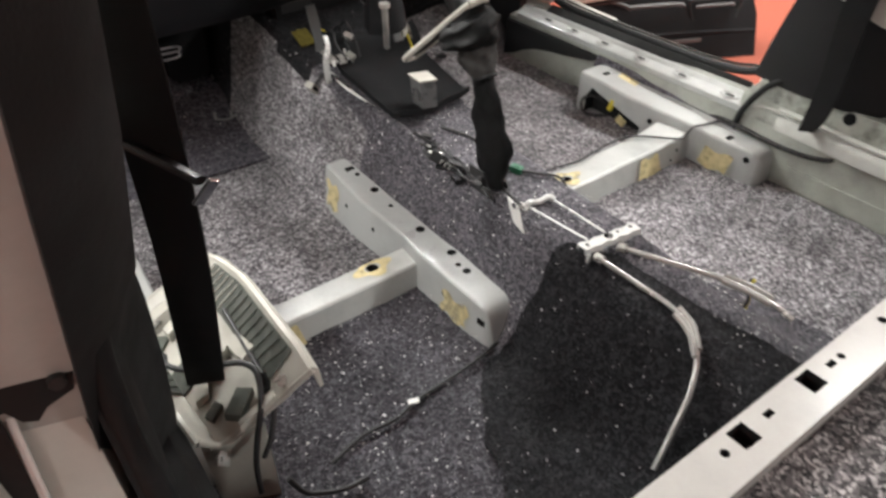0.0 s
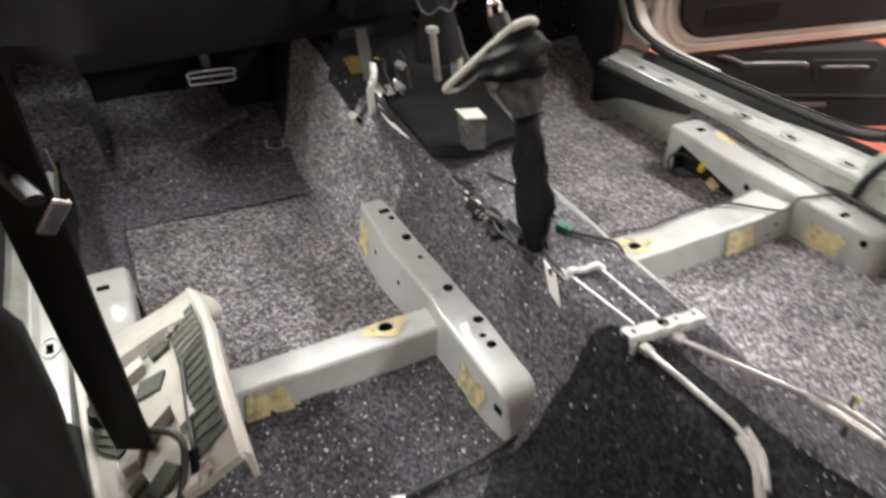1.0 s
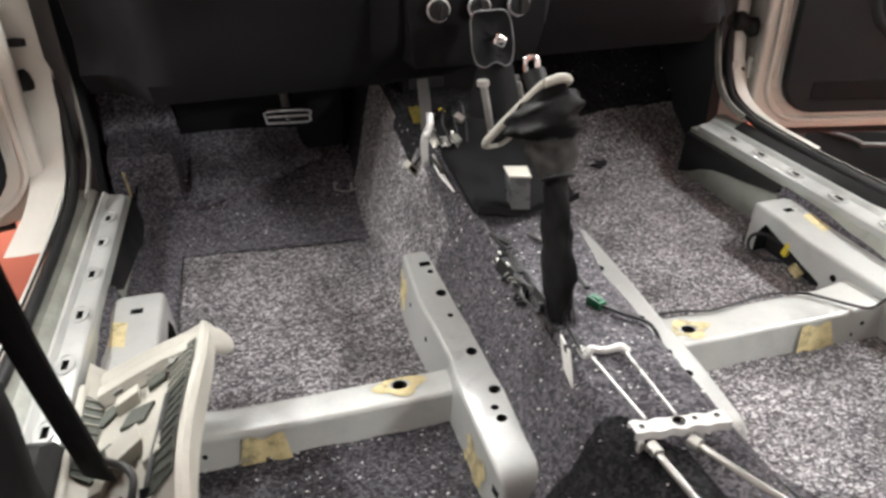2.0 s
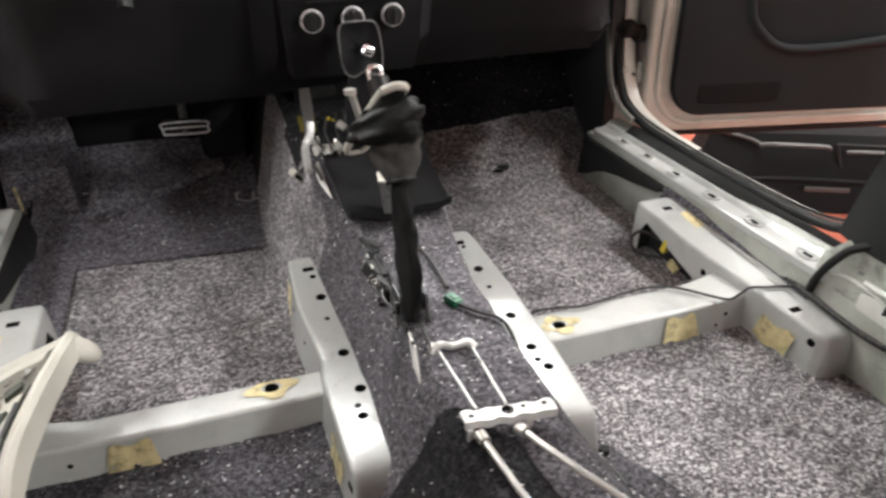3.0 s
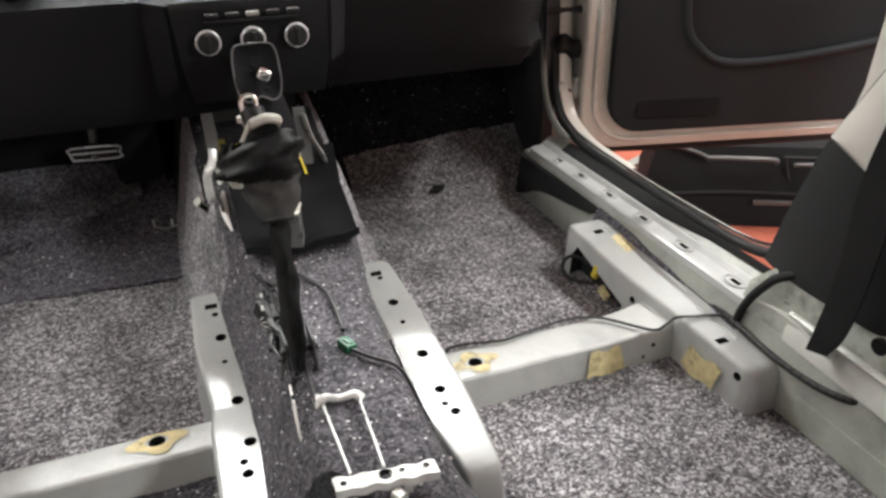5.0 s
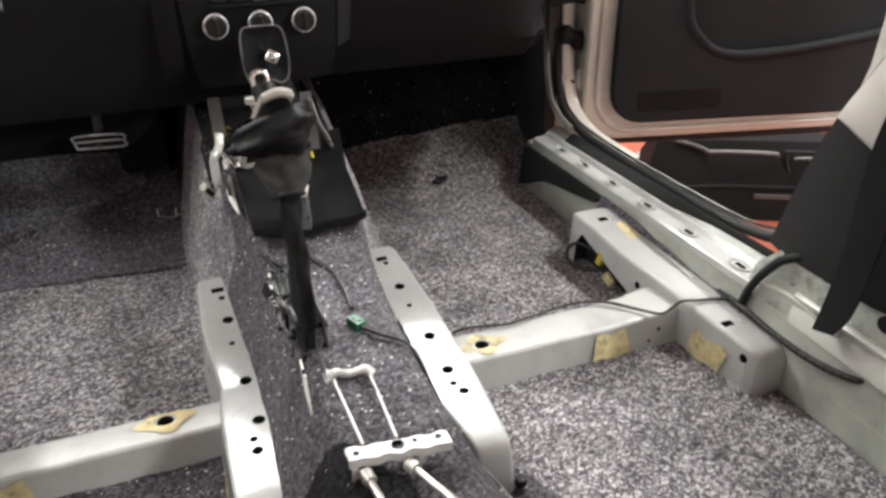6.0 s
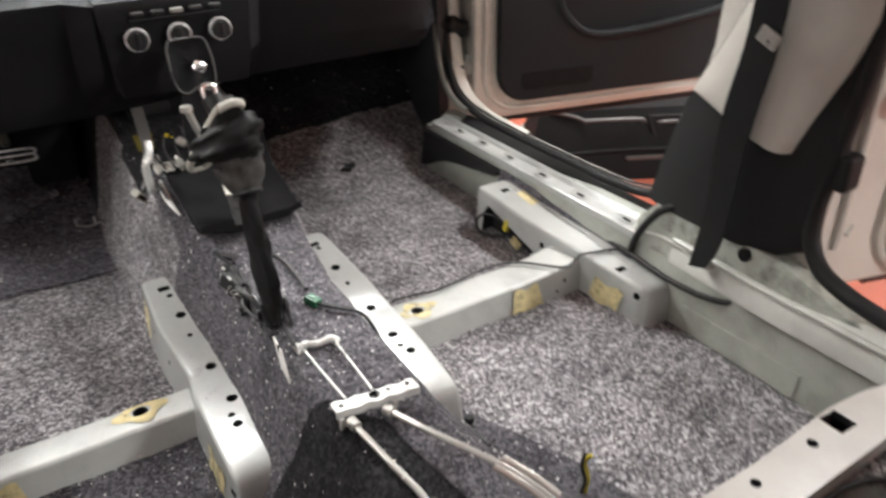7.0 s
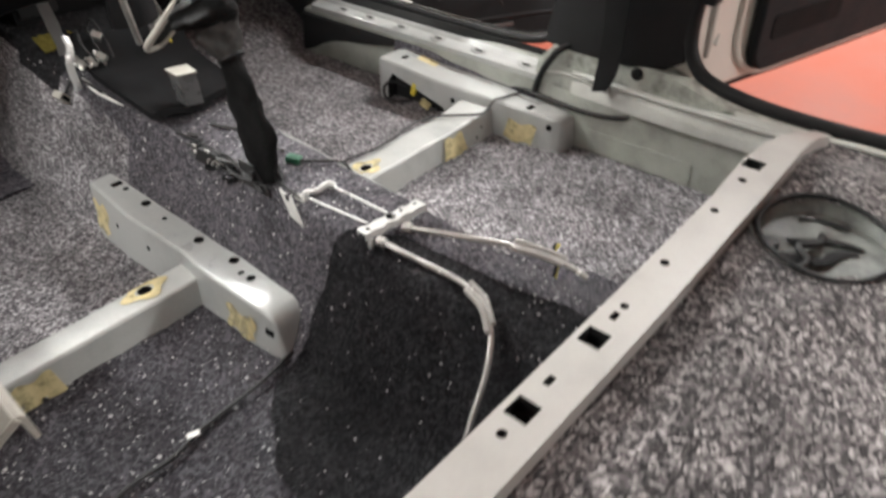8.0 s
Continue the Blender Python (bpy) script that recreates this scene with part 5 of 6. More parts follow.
        part("ratchet_piece", moved(block(-0.7 * r, 0.7 * r, -1.6 * r, 1.6 * r, -0.5 * r, 0.5 * r, 0.2 * r), Matrix.Translation((x, y, tunnel_z(x, y) + 0.010 + 0.6 * r)) @ Euler((rng.uniform(-0.6, 0.6), rng.uniform(-0.6, 0.6), rng.uniform(0, 3))).to_matrix().to_4x4()), (TRAY, RUBBER, CABLE, TRAY)[k % 4], t)
    for k in range(6):
        y0 = rng.uniform(0.74, 0.82)
        pts = [(rng.uniform(-0.090, -0.062), y0 - 0.045 * j + rng.uniform(-0.012, 0.012), lerp(HIGH, y0 - 0.045 * j) + rng.uniform(0.006, 0.020)) for j in range(5)]
        part("lead", tube(pts, rng.uniform(0.0016, 0.0028), 6, 6), CABLE if k % 3 else RUBBER, t, "thin black lead")
    part("spring", tube([(-0.088 + 0.005 * math.cos(k * 1.1), 0.672 + 0.0022 * k, 0.214 + 0.005 * math.sin(k * 1.1)) for k in range(24)], 0.0011, 6, 2), STEEL, t, "bright coil spring")
    # adjuster: tab, yoke and pull rods down to the clamp bar
    tab = bevel(loft([[(x, 0.526, 0.229), (x, 0.499, 0.222), (x, 0.481, 0.178), (x, 0.508, 0.188)] for x in (-0.083, -0.0805)]), 0.0008, 1)
    # paper white puts the reflection on the painted tab into its colour
    part("tab", cut(tab, [disc((-0.081, 0.508, 0.220), 0.0055, 0.02, 14, "X")]), [PAPER, CAVITY], t, "white painted tab, made paper white to hold its reflection")
    yoke = [(-0.052, 0.512, 0.196), (-0.045, 0.512, 0.208), (-0.027, 0.508, 0.205), (-0.010, 0.502, 0.211), (-0.002, 0.500, 0.204)]
    part("yoke", tube(yoke, lambda f: 0.0068 - 0.002 * math.sin(math.pi * f), 10, 5), BRIGHT, t, "zinc-plated yoke")
    for a, b in (((-0.048, 0.508, 0.203), (-0.046, 0.375, 0.213)), ((-0.005, 0.498, 0.207), (-0.010, 0.372, 0.213))):
        part("pull_rod", rod(a, b, 0.0017), BRIGHT, t)
    part("nut", bevel(disc((-0.052, 0.522, 0.199), 0.0065, 0.012, 6, "Y"), 0.001, 1), STEEL, t)
    part("threaded_rod", rod((-0.054, 0.51, 0.2), (-0.056, 0.605, 0.218), 0.0026), CABLE, t)
    part("bright_wire", tube([(-0.080, 0.575, 0.214), (-0.072, 0.560, 0.212), (-0.060, 0.556, 0.213), (-0.050, 0.562, 0.216), (-0.044, 0.580, 0.222)], 0.0011, 6, 4), CABLE, t, "dark wire clip")
    for x, y, z in ((-0.092, 0.735, 0.222), (-0.088, 0.705, 0.231), (-0.084, 0.752, 0.224)):
        part("bright_bit", block(x - 0.002, x + 0.002, y - 0.005, y + 0.005, z - 0.0015, z + 0.0015, 0.0006), STEEL, t, "small bright steel bit")


hand_brake()


def clamp_bar():
    t = thing("cable_clamp", (-0.012, 0.36, 0.2), "white steel clamp bar holding the brake cables on the tunnel", "cable clamp")
    rings = []
    for k in range(22):
        f = k / 21
        x, y = -0.066 + 0.109 * f, 0.366 - 0.013 * f
        z = 0.213 + 0.0009 * math.sin(7 * math.pi * f)
        w = 0.0095 + 0.0012 * math.sin(9 * math.pi * f)
        rings.append([(x, y - w, z - 0.011), (x, y - w, z), (x, y + w, z), (x, y + w, z - 0.008), (x, y + w - 0.002, z - 0.008), (x, y + w - 0.002, z - 0.002), (x, y - w + 0.002, z - 0.002), (x, y - w + 0.002, z - 0.011)])
    bm = bevel(loft(rings), 0.001, 1, 40)
    part("bar", cut(bm, [disc((-0.012, 0.362, 0.215), 0.0075, 0.03), disc((0.006, 0.36, 0.215), 0.003, 0.03), disc((0.032, 0.357, 0.215), 0.0035, 0.03), disc((-0.056, 0.364, 0.215), 0.0035, 0.03)]), [BARWHITE, CAVITY], t)
    part("tongue", block(-0.064, -0.057, 0.352, 0.357, 0.18, 0.203, 0.001), BARWHITE, t)
    part("tongue", block(0.006, 0.014, 0.349, 0.354, 0.18, 0.203, 0.001), BARWHITE, t)


clamp_bar()


def brake_cable(points, sleeve):
    t = thing("brake_cable", points[0], "pale brake cable conduit leading to the rear", "cable", "brake cables")
    part("conduit", tube(points, 0.0044, 10, 8), CONDUIT, t)
    part("ferrule", rod(points[0], Vector(points[0]).lerp(Vector(points[1]), 0.18), 0.0075), STEEL, t)
    for dx in (-0.008, 0.008):
        part("sleeve", tube([(x + dx, y + 0.3 * dx, z + 0.002) for x, y, z in sleeve], 0.0045, 8, 6), CONDUIT, t, "clear plastic sleeve")


brake_cable([(-0.052, 0.350, 0.199), (-0.038, 0.275, 0.187), (-0.025, 0.212, 0.173), (-0.036, 0.172, 0.166), (-0.064, 0.136, 0.157), (-0.105, 0.110, 0.138), (-0.148, 0.096, 0.108), (-0.185, 0.088, 0.06)],
            [(-0.027, 0.205, 0.174), (-0.036, 0.172, 0.168), (-0.060, 0.140, 0.160)])
brake_cable([(-0.006, 0.345, 0.199), (0.020, 0.28, 0.200), (0.058, 0.205, 0.196), (0.080, 0.160, 0.187), (0.090, 0.125, 0.180), (0.094, 0.095, 0.170)],
            [(0.062, 0.198, 0.195), (0.078, 0.165, 0.189), (0.090, 0.13, 0.181)])


def console_bits():
    t = thing("console_bracket", (-0.10, 1.30, 0.25), "bare steel console bracket beside the heater box", "bracket", "console brackets")
    part("leg", bevel(loft([[(x - w, y, z), (x + w, y, z), (x + w, y + 0.004, z), (x - w, y + 0.004, z)] for x, y, z, w in ((-0.104, 1.14, 0.388, 0.010), (-0.103, 1.13, 0.350, 0.011), (-0.104, 1.12, 0.318, 0.009), (-0.108, 1.11, 0.300, 0.009))]), 0.001, 1), SILVER, t, "dull steel leg")
    part("hook", tube([(-0.106, 1.085, 0.340), (-0.110, 1.07, 0.322), (-0.122, 1.06, 0.305), (-0.124, 1.06, 0.280), (-0.122, 1.06, 0.250)], 0.0075, 8, 6, flat=0.35), BRIGHT, t, "bright zinc foot")
    part("foil", sheet(14, 14, lambda u, v: Vector((-0.108 + 0.052 * u + 0.006 * noise.noise((5 * u, 5 * v, 1)), 1.062 + 0.055 * v, 0.284 + 0.014 * v + 0.012 * noise.noise((6 * u, 6 * v, 4)) + 0.006 * noise.noise((14 * u, 14 * v, 8)))), 0.001), STEEL, t, "crumpled shiny foil", smooth=12)
    for k in range(4):
        x = -0.098 + 0.016 * k
        part("wire", tube([(x, 1.16, 0.29), (x + 0.012, 1.125, 0.325 + 0.006 * k), (x - 0.004 + 0.006 * k, 1.09, 0.315), (x + 0.01, 1.065, 0.285)], 0.0019, 6, 6), CABLE if k % 2 else RUBBER, t, "thin wire")
    for (x, y, z), m in (((-0.048, 1.215, 0.292), YELLOW), ((-0.07, 1.12, 0.30), IVORY), ((-0.045, 1.10, 0.32), STEEL), ((-0.06, 1.07, 0.29), GREYPLASTIC)):
        part("connector", moved(block(-0.010, 0.010, -0.007, 0.007, -0.005, 0.005, 0.002), Matrix.Translation((x, y, z)) @ Euler((0.5, 0.4, x * 20)).to_matrix().to_4x4()), m, t)
    part("pad", sheet(10, 6, lambda u, v: Vector((-0.112 + 0.036 * u, 1.195 + 0.045 * v, 0.286 + 0.018 * v + 0.004 * noise.noise((6 * u, 6 * v, 2)))), 0.003), OLDYELLOW, t, "dull yellow felt pad")
    h = thing("heater_box", (-0.02, 1.36, 0.30), "dark plastic heater box hidden under the dashboard", "heater box")
    part("body", bevel(loft([[(-0.100 + k, 1.335, z), (0.085 - k, 1.335, z), (0.085 - k, 1.47, z), (-0.100 + k, 1.47, z)] for k, z in ((0.012, 0.285), (0.0, 0.30), (0.0, 0.40), (0.006, 0.46))]), 0.006, 2), TRAY, h)
    for x0, x1, z0, z1 in ((-0.092, -0.050, 0.345, 0.385), (-0.044, -0.002, 0.345, 0.392), (-0.092, -0.012, 0.312, 0.336)):
        part("flap", block(x0, x1, 1.328, 1.336, z0, z1, 0.003), PLASTIC, h, "raised dark flap")
    t2 = thing("console_bracket", (0.09, 1.08, 0.25), "bare steel console bracket beside the heater box", "bracket", "console brackets")
    part("leg", tube([(0.055, 1.06, 0.39), (0.064, 1.055, 0.35), (0.080, 1.06, 0.315), (0.090, 1.07, 0.275), (0.093, 1.075, 0.245)], 0.010, 8, 5, flat=0.35), STEEL, t2)
    part("plate", bevel(loft([[(x - w, y, z), (x + w, y, z), (x + w, y + 0.004, z), (x - w, y + 0.004, z)] for x, y, z, w in ((0.050, 1.07, 0.400, 0.010), (0.051, 1.06, 0.350, 0.013), (0.052, 1.05, 0.300, 0.011))]), 0.001, 1), SILVER, t2, "dull steel plate")
    part("tag", tube([(0.030, 0.985, 0.340), (0.033, 0.980, 0.326), (0.036, 0.977, 0.312)], 0.005, 6, 4, flat=0.4), YELLOW, t2, "yellow tag")
    part("clip", block(0.020, 0.032, 0.985, 0.992, 0.335, 0.362, 0.002), IVORY, t2, "ivory clip")
    r = thing("linkage_rod", (-0.02, 0.985, 0.33), "dull steel linkage rod rising from the shifter tray", "rod")
    part("rod", rod((-0.057, 0.921, 0.436), (-0.019, 0.986, 0.325), 0.0058), STEEL, r)
    part("cap", disc((-0.058, 0.919, 0.438), 0.010, 0.008), STEEL, r)
    c = thing("connector_block", (-0.139, 1.109, 0.22), "ivory connector block lying on the felt", "connector")
    turn = Matrix.Translation((-0.141, 1.108, 0.228)) @ Euler((0.1, 0.9, 0.35)).to_matrix().to_4x4()
    part("shell", moved(cut(block(-0.013, 0.013, -0.011, 0.011, -0.007, 0.007, 0.0015), [block(-0.009, 0.009, -0.016, -0.007, -0.004, 0.004)]), turn), [IVORY, CAVITY], c)
    part("lead", tube([(-0.135, 1.105, 0.232), (-0.118, 1.085, 0.262), (-0.110, 1.04, 0.262), (-0.108, 1.0, 0.258)], 0.003, 8), CABLE, c, "black lead")
    w = thing("paper_tag", (-0.115, 0.95, 0.24), "white sliver of tape beside the shifter tray", "tape")
    part("strip", tube([(-0.100, 1.09, 0.258), (-0.104, 1.05, 0.254), (-0.106, 1.00, 0.250), (-0.102, 0.94, 0.246)], lambda f: 0.001 + 0.0062 * math.sin(math.pi * min(1, f * 0.9 + 0.05)), 8, 6, flat=0.15), PAPER, w)
    g = thing("green_connector", (0.012, 0.62, 0.19), "small green plug on a black lead", "connector")
    part("plug", moved(block(-0.008, 0.008, -0.012, 0.012, -0.006, 0.006, 0.002), Matrix.Translation((0.007, 0.606, 0.210)) @ Euler((0.1, 0.1, 0.4)).to_matrix().to_4x4()), GREEN, g)
    part("latch", moved(block(-0.004, 0.004, -0.007, 0.007, 0.005, 0.008, 0.001), Matrix.Translation((0.007, 0.606, 0.210)) @ Euler((0.1, 0.1, 0.4)).to_matrix().to_4x4()), GREEN, g)
    part("lead", tube([(-0.02, 0.80, 0.222), (0.008, 0.75, 0.214), (0.012, 0.69, 0.212), (0.010, 0.64, 0.211)], 0.0035, 8), CABLE, g)


console_bits()


# ---- wiring ----
def cable(label, points, radius=0.0035, mat=CABLE, group="loose cables"):
    ob = part("cable", tube(points, radius, 8, 8), mat)
    return tagged(ob, label, "cable", group)


def wiring():
    def on(x, y, lift=0.006):
        return (x, y, max(tunnel_z(x, y), floor_z(x, y)) + lift + 0.004)
    cable("thin black cable over the tunnel edge", [on(0.010, 0.595), on(0.030, 0.570), on(0.062, 0.545), on(0.086, 0.53), on(0.095, 0.50), on(0.100, 0.45), on(0.101, 0.40), on(0.101, 0.34), on(0.10, 0.27)], 0.0026)
    cable("thin black cable over the white cross member", [(0.199, 0.790, 0.016), (0.202, 0.765, 0.030), (0.206, 0.742, 0.058), (0.24, 0.734, 0.063), (0.29, 0.724, 0.062), (0.327, 0.727, 0.062), (0.411, 0.738, 0.062), (0.46, 0.730, 0.063), (0.49, 0.712, 0.063), (0.525, 0.668, 0.065), (0.545, 0.645, 0.068), (0.563, 0.640, 0.080), (0.580, 0.640, 0.088), (0.61, 0.634, 0.086), (0.639, 0.625, 0.087), (0.662, 0.612, 0.087)], 0.0026)
    cable("thin black wire on the felt", [(-0.150, 0.437, 0.016), (-0.19, 0.430, 0.016), (-0.24, 0.421, 0.016), (-0.30, 0.417, 0.016), (-0.352, 0.413, 0.016), (-0.40, 0.402, 0.016), (-0.458, 0.405, 0.016), (-0.52, 0.39, 0.016)], 0.0032)
    h = thing("wiring_harness", (0.665, 0.6, 0.08), "taped black wiring harness along the sill", "wiring harness")
    pts = [(0.676, 1.18, 0.075), (0.674, 1.0, 0.078), (0.674, 0.8, 0.080), (0.668, 0.66, 0.085), (0.654, 0.575, 0.092), (0.648, 0.52, 0.092), (0.648, 0.46, 0.090), (0.654, 0.40, 0.092), (0.668, 0.355, 0.100), (0.69, 0.34, 0.12)]
    part("loom", tube(pts, 0.0054, 10, 8), CABLE, h)
    path = smooth_path(pts, 8)
    for i in range(2, len(path) - 2, 1):
        a, b = path[i], path[i + 1]
        part("tape_turn", tube([a, a.lerp(b, 0.5)], 0.0059, 10, 1), TAPE if i % 2 == 0 else RUBBER, h)
    cable("ribbed black hose beside the sill", [(0.690, 0.520, 0.212), (0.672, 0.540, 0.198), (0.666, 0.556, 0.175), (0.662, 0.570, 0.150), (0.660, 0.583, 0.118), (0.660, 0.590, 0.085)], 0.0075, RUBBER)
    cable("black wire end standing on the felt", [(0.235, 0.238, 0.004), (0.238, 0.235, 0.03), (0.232, 0.238, 0.058), (0.240, 0.242, 0.075)], 0.0028)
    cable("black wire loop beside the open end of the seat mount", [(0.590, 0.925, 0.040), (0.565, 0.952, 0.052), (0.546, 0.962, 0.040), (0.540, 0.950, 0.018), (0.555, 0.926, 0.009), (0.585, 0.900, 0.010)], 0.0036)
    cable("yellow wire end standing on the felt", [(0.241, 0.236, 0.004), (0.246, 0.238, 0.03), (0.242, 0.243, 0.055), (0.248, 0.238, 0.070)], 0.0028, YELLOW)
    y = thing("yellow_plug", (0.571, 0.87, 0.03), "yellow safety plug under the seat mount", "connector")
    part("plug", moved(block(-0.006, 0.006, -0.007, 0.007, -0.017, 0.017, 0.003), Matrix.Translation((0.578, 0.888, 0.046)) @ Euler((0.35, 0, 0.2)).to_matrix().to_4x4()), YELLOW, y)
    part("flap", moved(block(-0.005, 0.005, -0.014, 0.014, -0.010, 0.010, 0.003), Matrix.Translation((0.574, 0.850, 0.018)) @ Euler((0.5, 0, 0.2)).to_matrix().to_4x4()), TAN, y)
    part("lead", tube([(0.580, 0.895, 0.06), (0.595, 0.905, 0.05), (0.60, 0.91, 0.02)], 0.003, 8), CABLE, y)


wiring()


# ---- seat belts and removed trim ----
def band(pairs, thick=0.0016, steps=6):
    """Webbing between its two edges."""
    a, b = smooth_path([p for p, q in pairs], steps), smooth_path([q for p, q in pairs], steps)
    rings = []
    for i, (p, q) in enumerate(zip(a, b)):
        d = a[min(i + 1, len(a) - 1)] - a[max(i - 1, 0)]
        n = d.cross(q - p).normalized() * thick
        rings.append([p + n, p.lerp(q, 0.5) + n * 1.3, q + n, q - n, p.lerp(q, 0.5) - n * 0.7, p - n])
    return loft(rings)


def seat_belts():
    t = thing("seat_belt", (0.65, 0.42, 0.15), "black seat belt hanging down the door pillar", "seat belt", "seat belts")
    part("webbing", band([((0.575, 0.385, 1.08), (0.575, 0.330, 1.08)), ((0.625, 0.390, 0.72), (0.625, 0.336, 0.72)), ((0.650, 0.404, 0.56), (0.650, 0.350, 0.56)), ((0.655, 0.429, 0.41), (0.655, 0.372, 0.41)), ((0.652, 0.426, 0.27), (0.652, 0.378, 0.27)), ((0.645, 0.430, 0.185), (0.645, 0.384, 0.195)), ((0.642, 0.434, 0.145), (0.642, 0.400, 0.155))]), WEB, t)
    part("bolt", disc((0.665, 0.410, 0.150), 0.009, 0.02, 6, "X"), STEEL, t, "steel anchor bolt")
    part("guide", moved(block(-0.004, 0.004, -0.018, 0.018, -0.012, 0.012, 0.003), Matrix.Translation((0.640, 0.362, 0.556)) @ Matrix.Rotation(0.4, 4, "X")), STEEL, t, "steel belt guide")
    t = thing("seat_belt", (-0.63, 0.49, 0.18), "black seat belt hanging into the loose pillar trim", "seat belt", "seat belts")
    part("webbing", band([((-0.640, 0.375, 1.08), (-0.598, 0.345, 1.08)), ((-0.648, 0.382, 0.80), (-0.606, 0.350, 0.80)), ((-0.650, 0.395, 0.62), (-0.607, 0.359, 0.62)), ((-0.650, 0.425, 0.45), (-0.608, 0.388, 0.45)), ((-0.652, 0.470, 0.30), (-0.610, 0.431, 0.31)), ((-0.653, 0.514, 0.165), (-0.612, 0.474, 0.185))]), WEB, t)
    part("tongue", tube([(-0.650, 0.405, 0.588), (-0.632, 0.362, 0.583), (-0.612, 0.318, 0.575)], 0.0075, 8, 4, flat=0.6), PLASTIC, t, "black belt tongue")
    part("tongue_tip", moved(block(-0.006, 0.006, -0.002, 0.002, -0.016, 0.016, 0.001), Matrix.Translation((-0.607, 0.330, 0.555)) @ Euler((0.5, 0.5, 0.3)).to_matrix().to_4x4()), CHROME, t, "chrome tongue tip")


seat_belts()


def loose_trim():
    t = thing("pillar_trim", (-0.60, 0.55, 0.06), "removed ivory plastic pillar trim lying hollow side up", "trim panel")

    def base(x, y):
        """The hollow floor of the panel, which leans to the sill and rises to the rear."""
        f = (0.767 - y) / 0.40
        return 0.137 + 0.043 * f + (0.44 + 0.36 * f) * (x + 0.606)
    left = [(0.36, -0.655), (0.44, -0.676), (0.55, -0.684), (0.66, -0.688), (0.78, -0.692)]
    right = [(0.36, -0.530), (0.45, -0.530), (0.60, -0.522), (0.70, -0.524), (0.78, -0.530)]
    high = [(0.36, 0.0), (0.40, 0.022), (0.45, 0.031), (0.58, 0.031), (0.68, 0.020), (0.78, 0.002)]

    def rear(x):
        return 0.366 + 0.47 * max(0.0, -0.533 - x)

    def section(f):
        """Outer skin from the left rim to the right rim, f from the front to the rear edge."""
        pts = []
        for k in range(15):
            g = k / 14
            y = 0.775
            for _ in range(3):
                x = lerp(left, y) + (lerp(right, y) - lerp(left, y)) * g
                y = 0.775 + (rear(x) - 0.775) * f
            h = lerp(high, y)
            lift = 0.034 * max(0.0, 1 - g / 0.16) ** 1.3 + h * max(0.0, (g - 0.72) / 0.28) ** 0.9
            pts.append((x, y, base(x, y) + lift - 0.012 * ease((f - 0.90) / 0.10) * (1 - g)))
        return pts
    rings = []
    for i in range(25):
        top = section(i / 24)
        rings.append(top + [(x, y, z - 0.0035) for x, y, z in reversed(top)])
    part("shell", loft(rings), IVORY, t, smooth=45)
    rim = [section(i / 12)[-1] for i in range(13)]
    part("side_rail", bevel(loft([[(x - 0.004, y, z + 0.001), (x + 0.002, y, z + 0.002), (x + 0.008, y, z - 0.004), (x + 0.011, y, z - 0.036), (x + 0.006, y, z - 0.038), (x + 0.001, y, z - 0.010)] for x, y, z in rim]), 0.002, 2, 25), IVORY, t, "upright side wall")
    part("left_rail", tube([(x - 0.002, y, z - 0.004) for x, y, z in (section(i / 12)[0] for i in range(2, 13))], 0.006, 8, 3), IVORY, t)
    part("rear_lip", tube([(x, y, z - 0.001) for x, y, z in section(1.0)], 0.0045, 8, 2), IVORY, t)
    # rounded cross beam at the front, with its lobe
    beam = smooth_path([(-0.703, 0.748, 0.094), (-0.690, 0.750, 0.106), (-0.64, 0.750, 0.130), (-0.58, 0.748, 0.154), (-0.540, 0.746, 0.168), (-0.520, 0.746, 0.173)], 4)
    rings = []
    for i, p in enumerate(beam):
        w = 0.021 + 0.004 * ease(i / len(beam)) - 0.008 * ease(1 - i / 3)
        rings.append([p + Vector((-0.4 * h, w * c, h)) for c, h in ((-1.0, -0.012), (-1.0, -0.002), (-0.6, 0.004), (0.0, 0.006), (0.6, 0.004), (0.95, -0.003), (1.05, -0.014), (0.9, -0.024), (0.0, -0.020))])
    part("front_beam", bevel(loft(rings), 0.002, 2, 40), IVORY, t, "rounded front edge", smooth=60)
    lobe = bmesh.new()
    bmesh.ops.create_uvsphere(lobe, u_segments=18, v_segments=12, radius=1.0)
    part("front_lobe", moved(lobe, Matrix.Translation((-0.517, 0.750, 0.154)) @ Euler((0.25, 0.70, 0.35)).to_matrix().to_4x4() @ Matrix.Diagonal((0.033, 0.025, 0.013, 1))), IVORY, t, "rounded lobe of the front edge", smooth=60)
    part("ledge", bevel(loft([[(x, y0, base(x, y0) + 0.003), (x, y0, base(x, y0) + h), (x, y0 - 0.022, base(x, y0 - 0.022) + h), (x, y0 - 0.030, base(x, y0 - 0.03) + 0.003)] for x, y0, h in ((-0.672, 0.715, 0.020), (-0.63, 0.712, 0.022), (-0.58, 0.706, 0.022), (-0.545, 0.700, 0.018))]), 0.003, 2), IVORY, t, "moulded ledge")
    # ribbed strips on both flanks, dark to hold the shade inside the hollow
    for side, y0, y1, count in ((1, 0.41, 0.70, 15), (-1, 0.50, 0.68, 9)):
        def flank(u, v):
            f = (0.775 - (y0 + (y1 - y0) * u)) / 0.40
            row = section(min(0.99, f))
            a, b = (Vector(row[10]), Vector(row[14])) if side > 0 else (Vector(row[2]), Vector(row[0]))
            p = a.lerp(b, 0.06 + 0.80 * v)
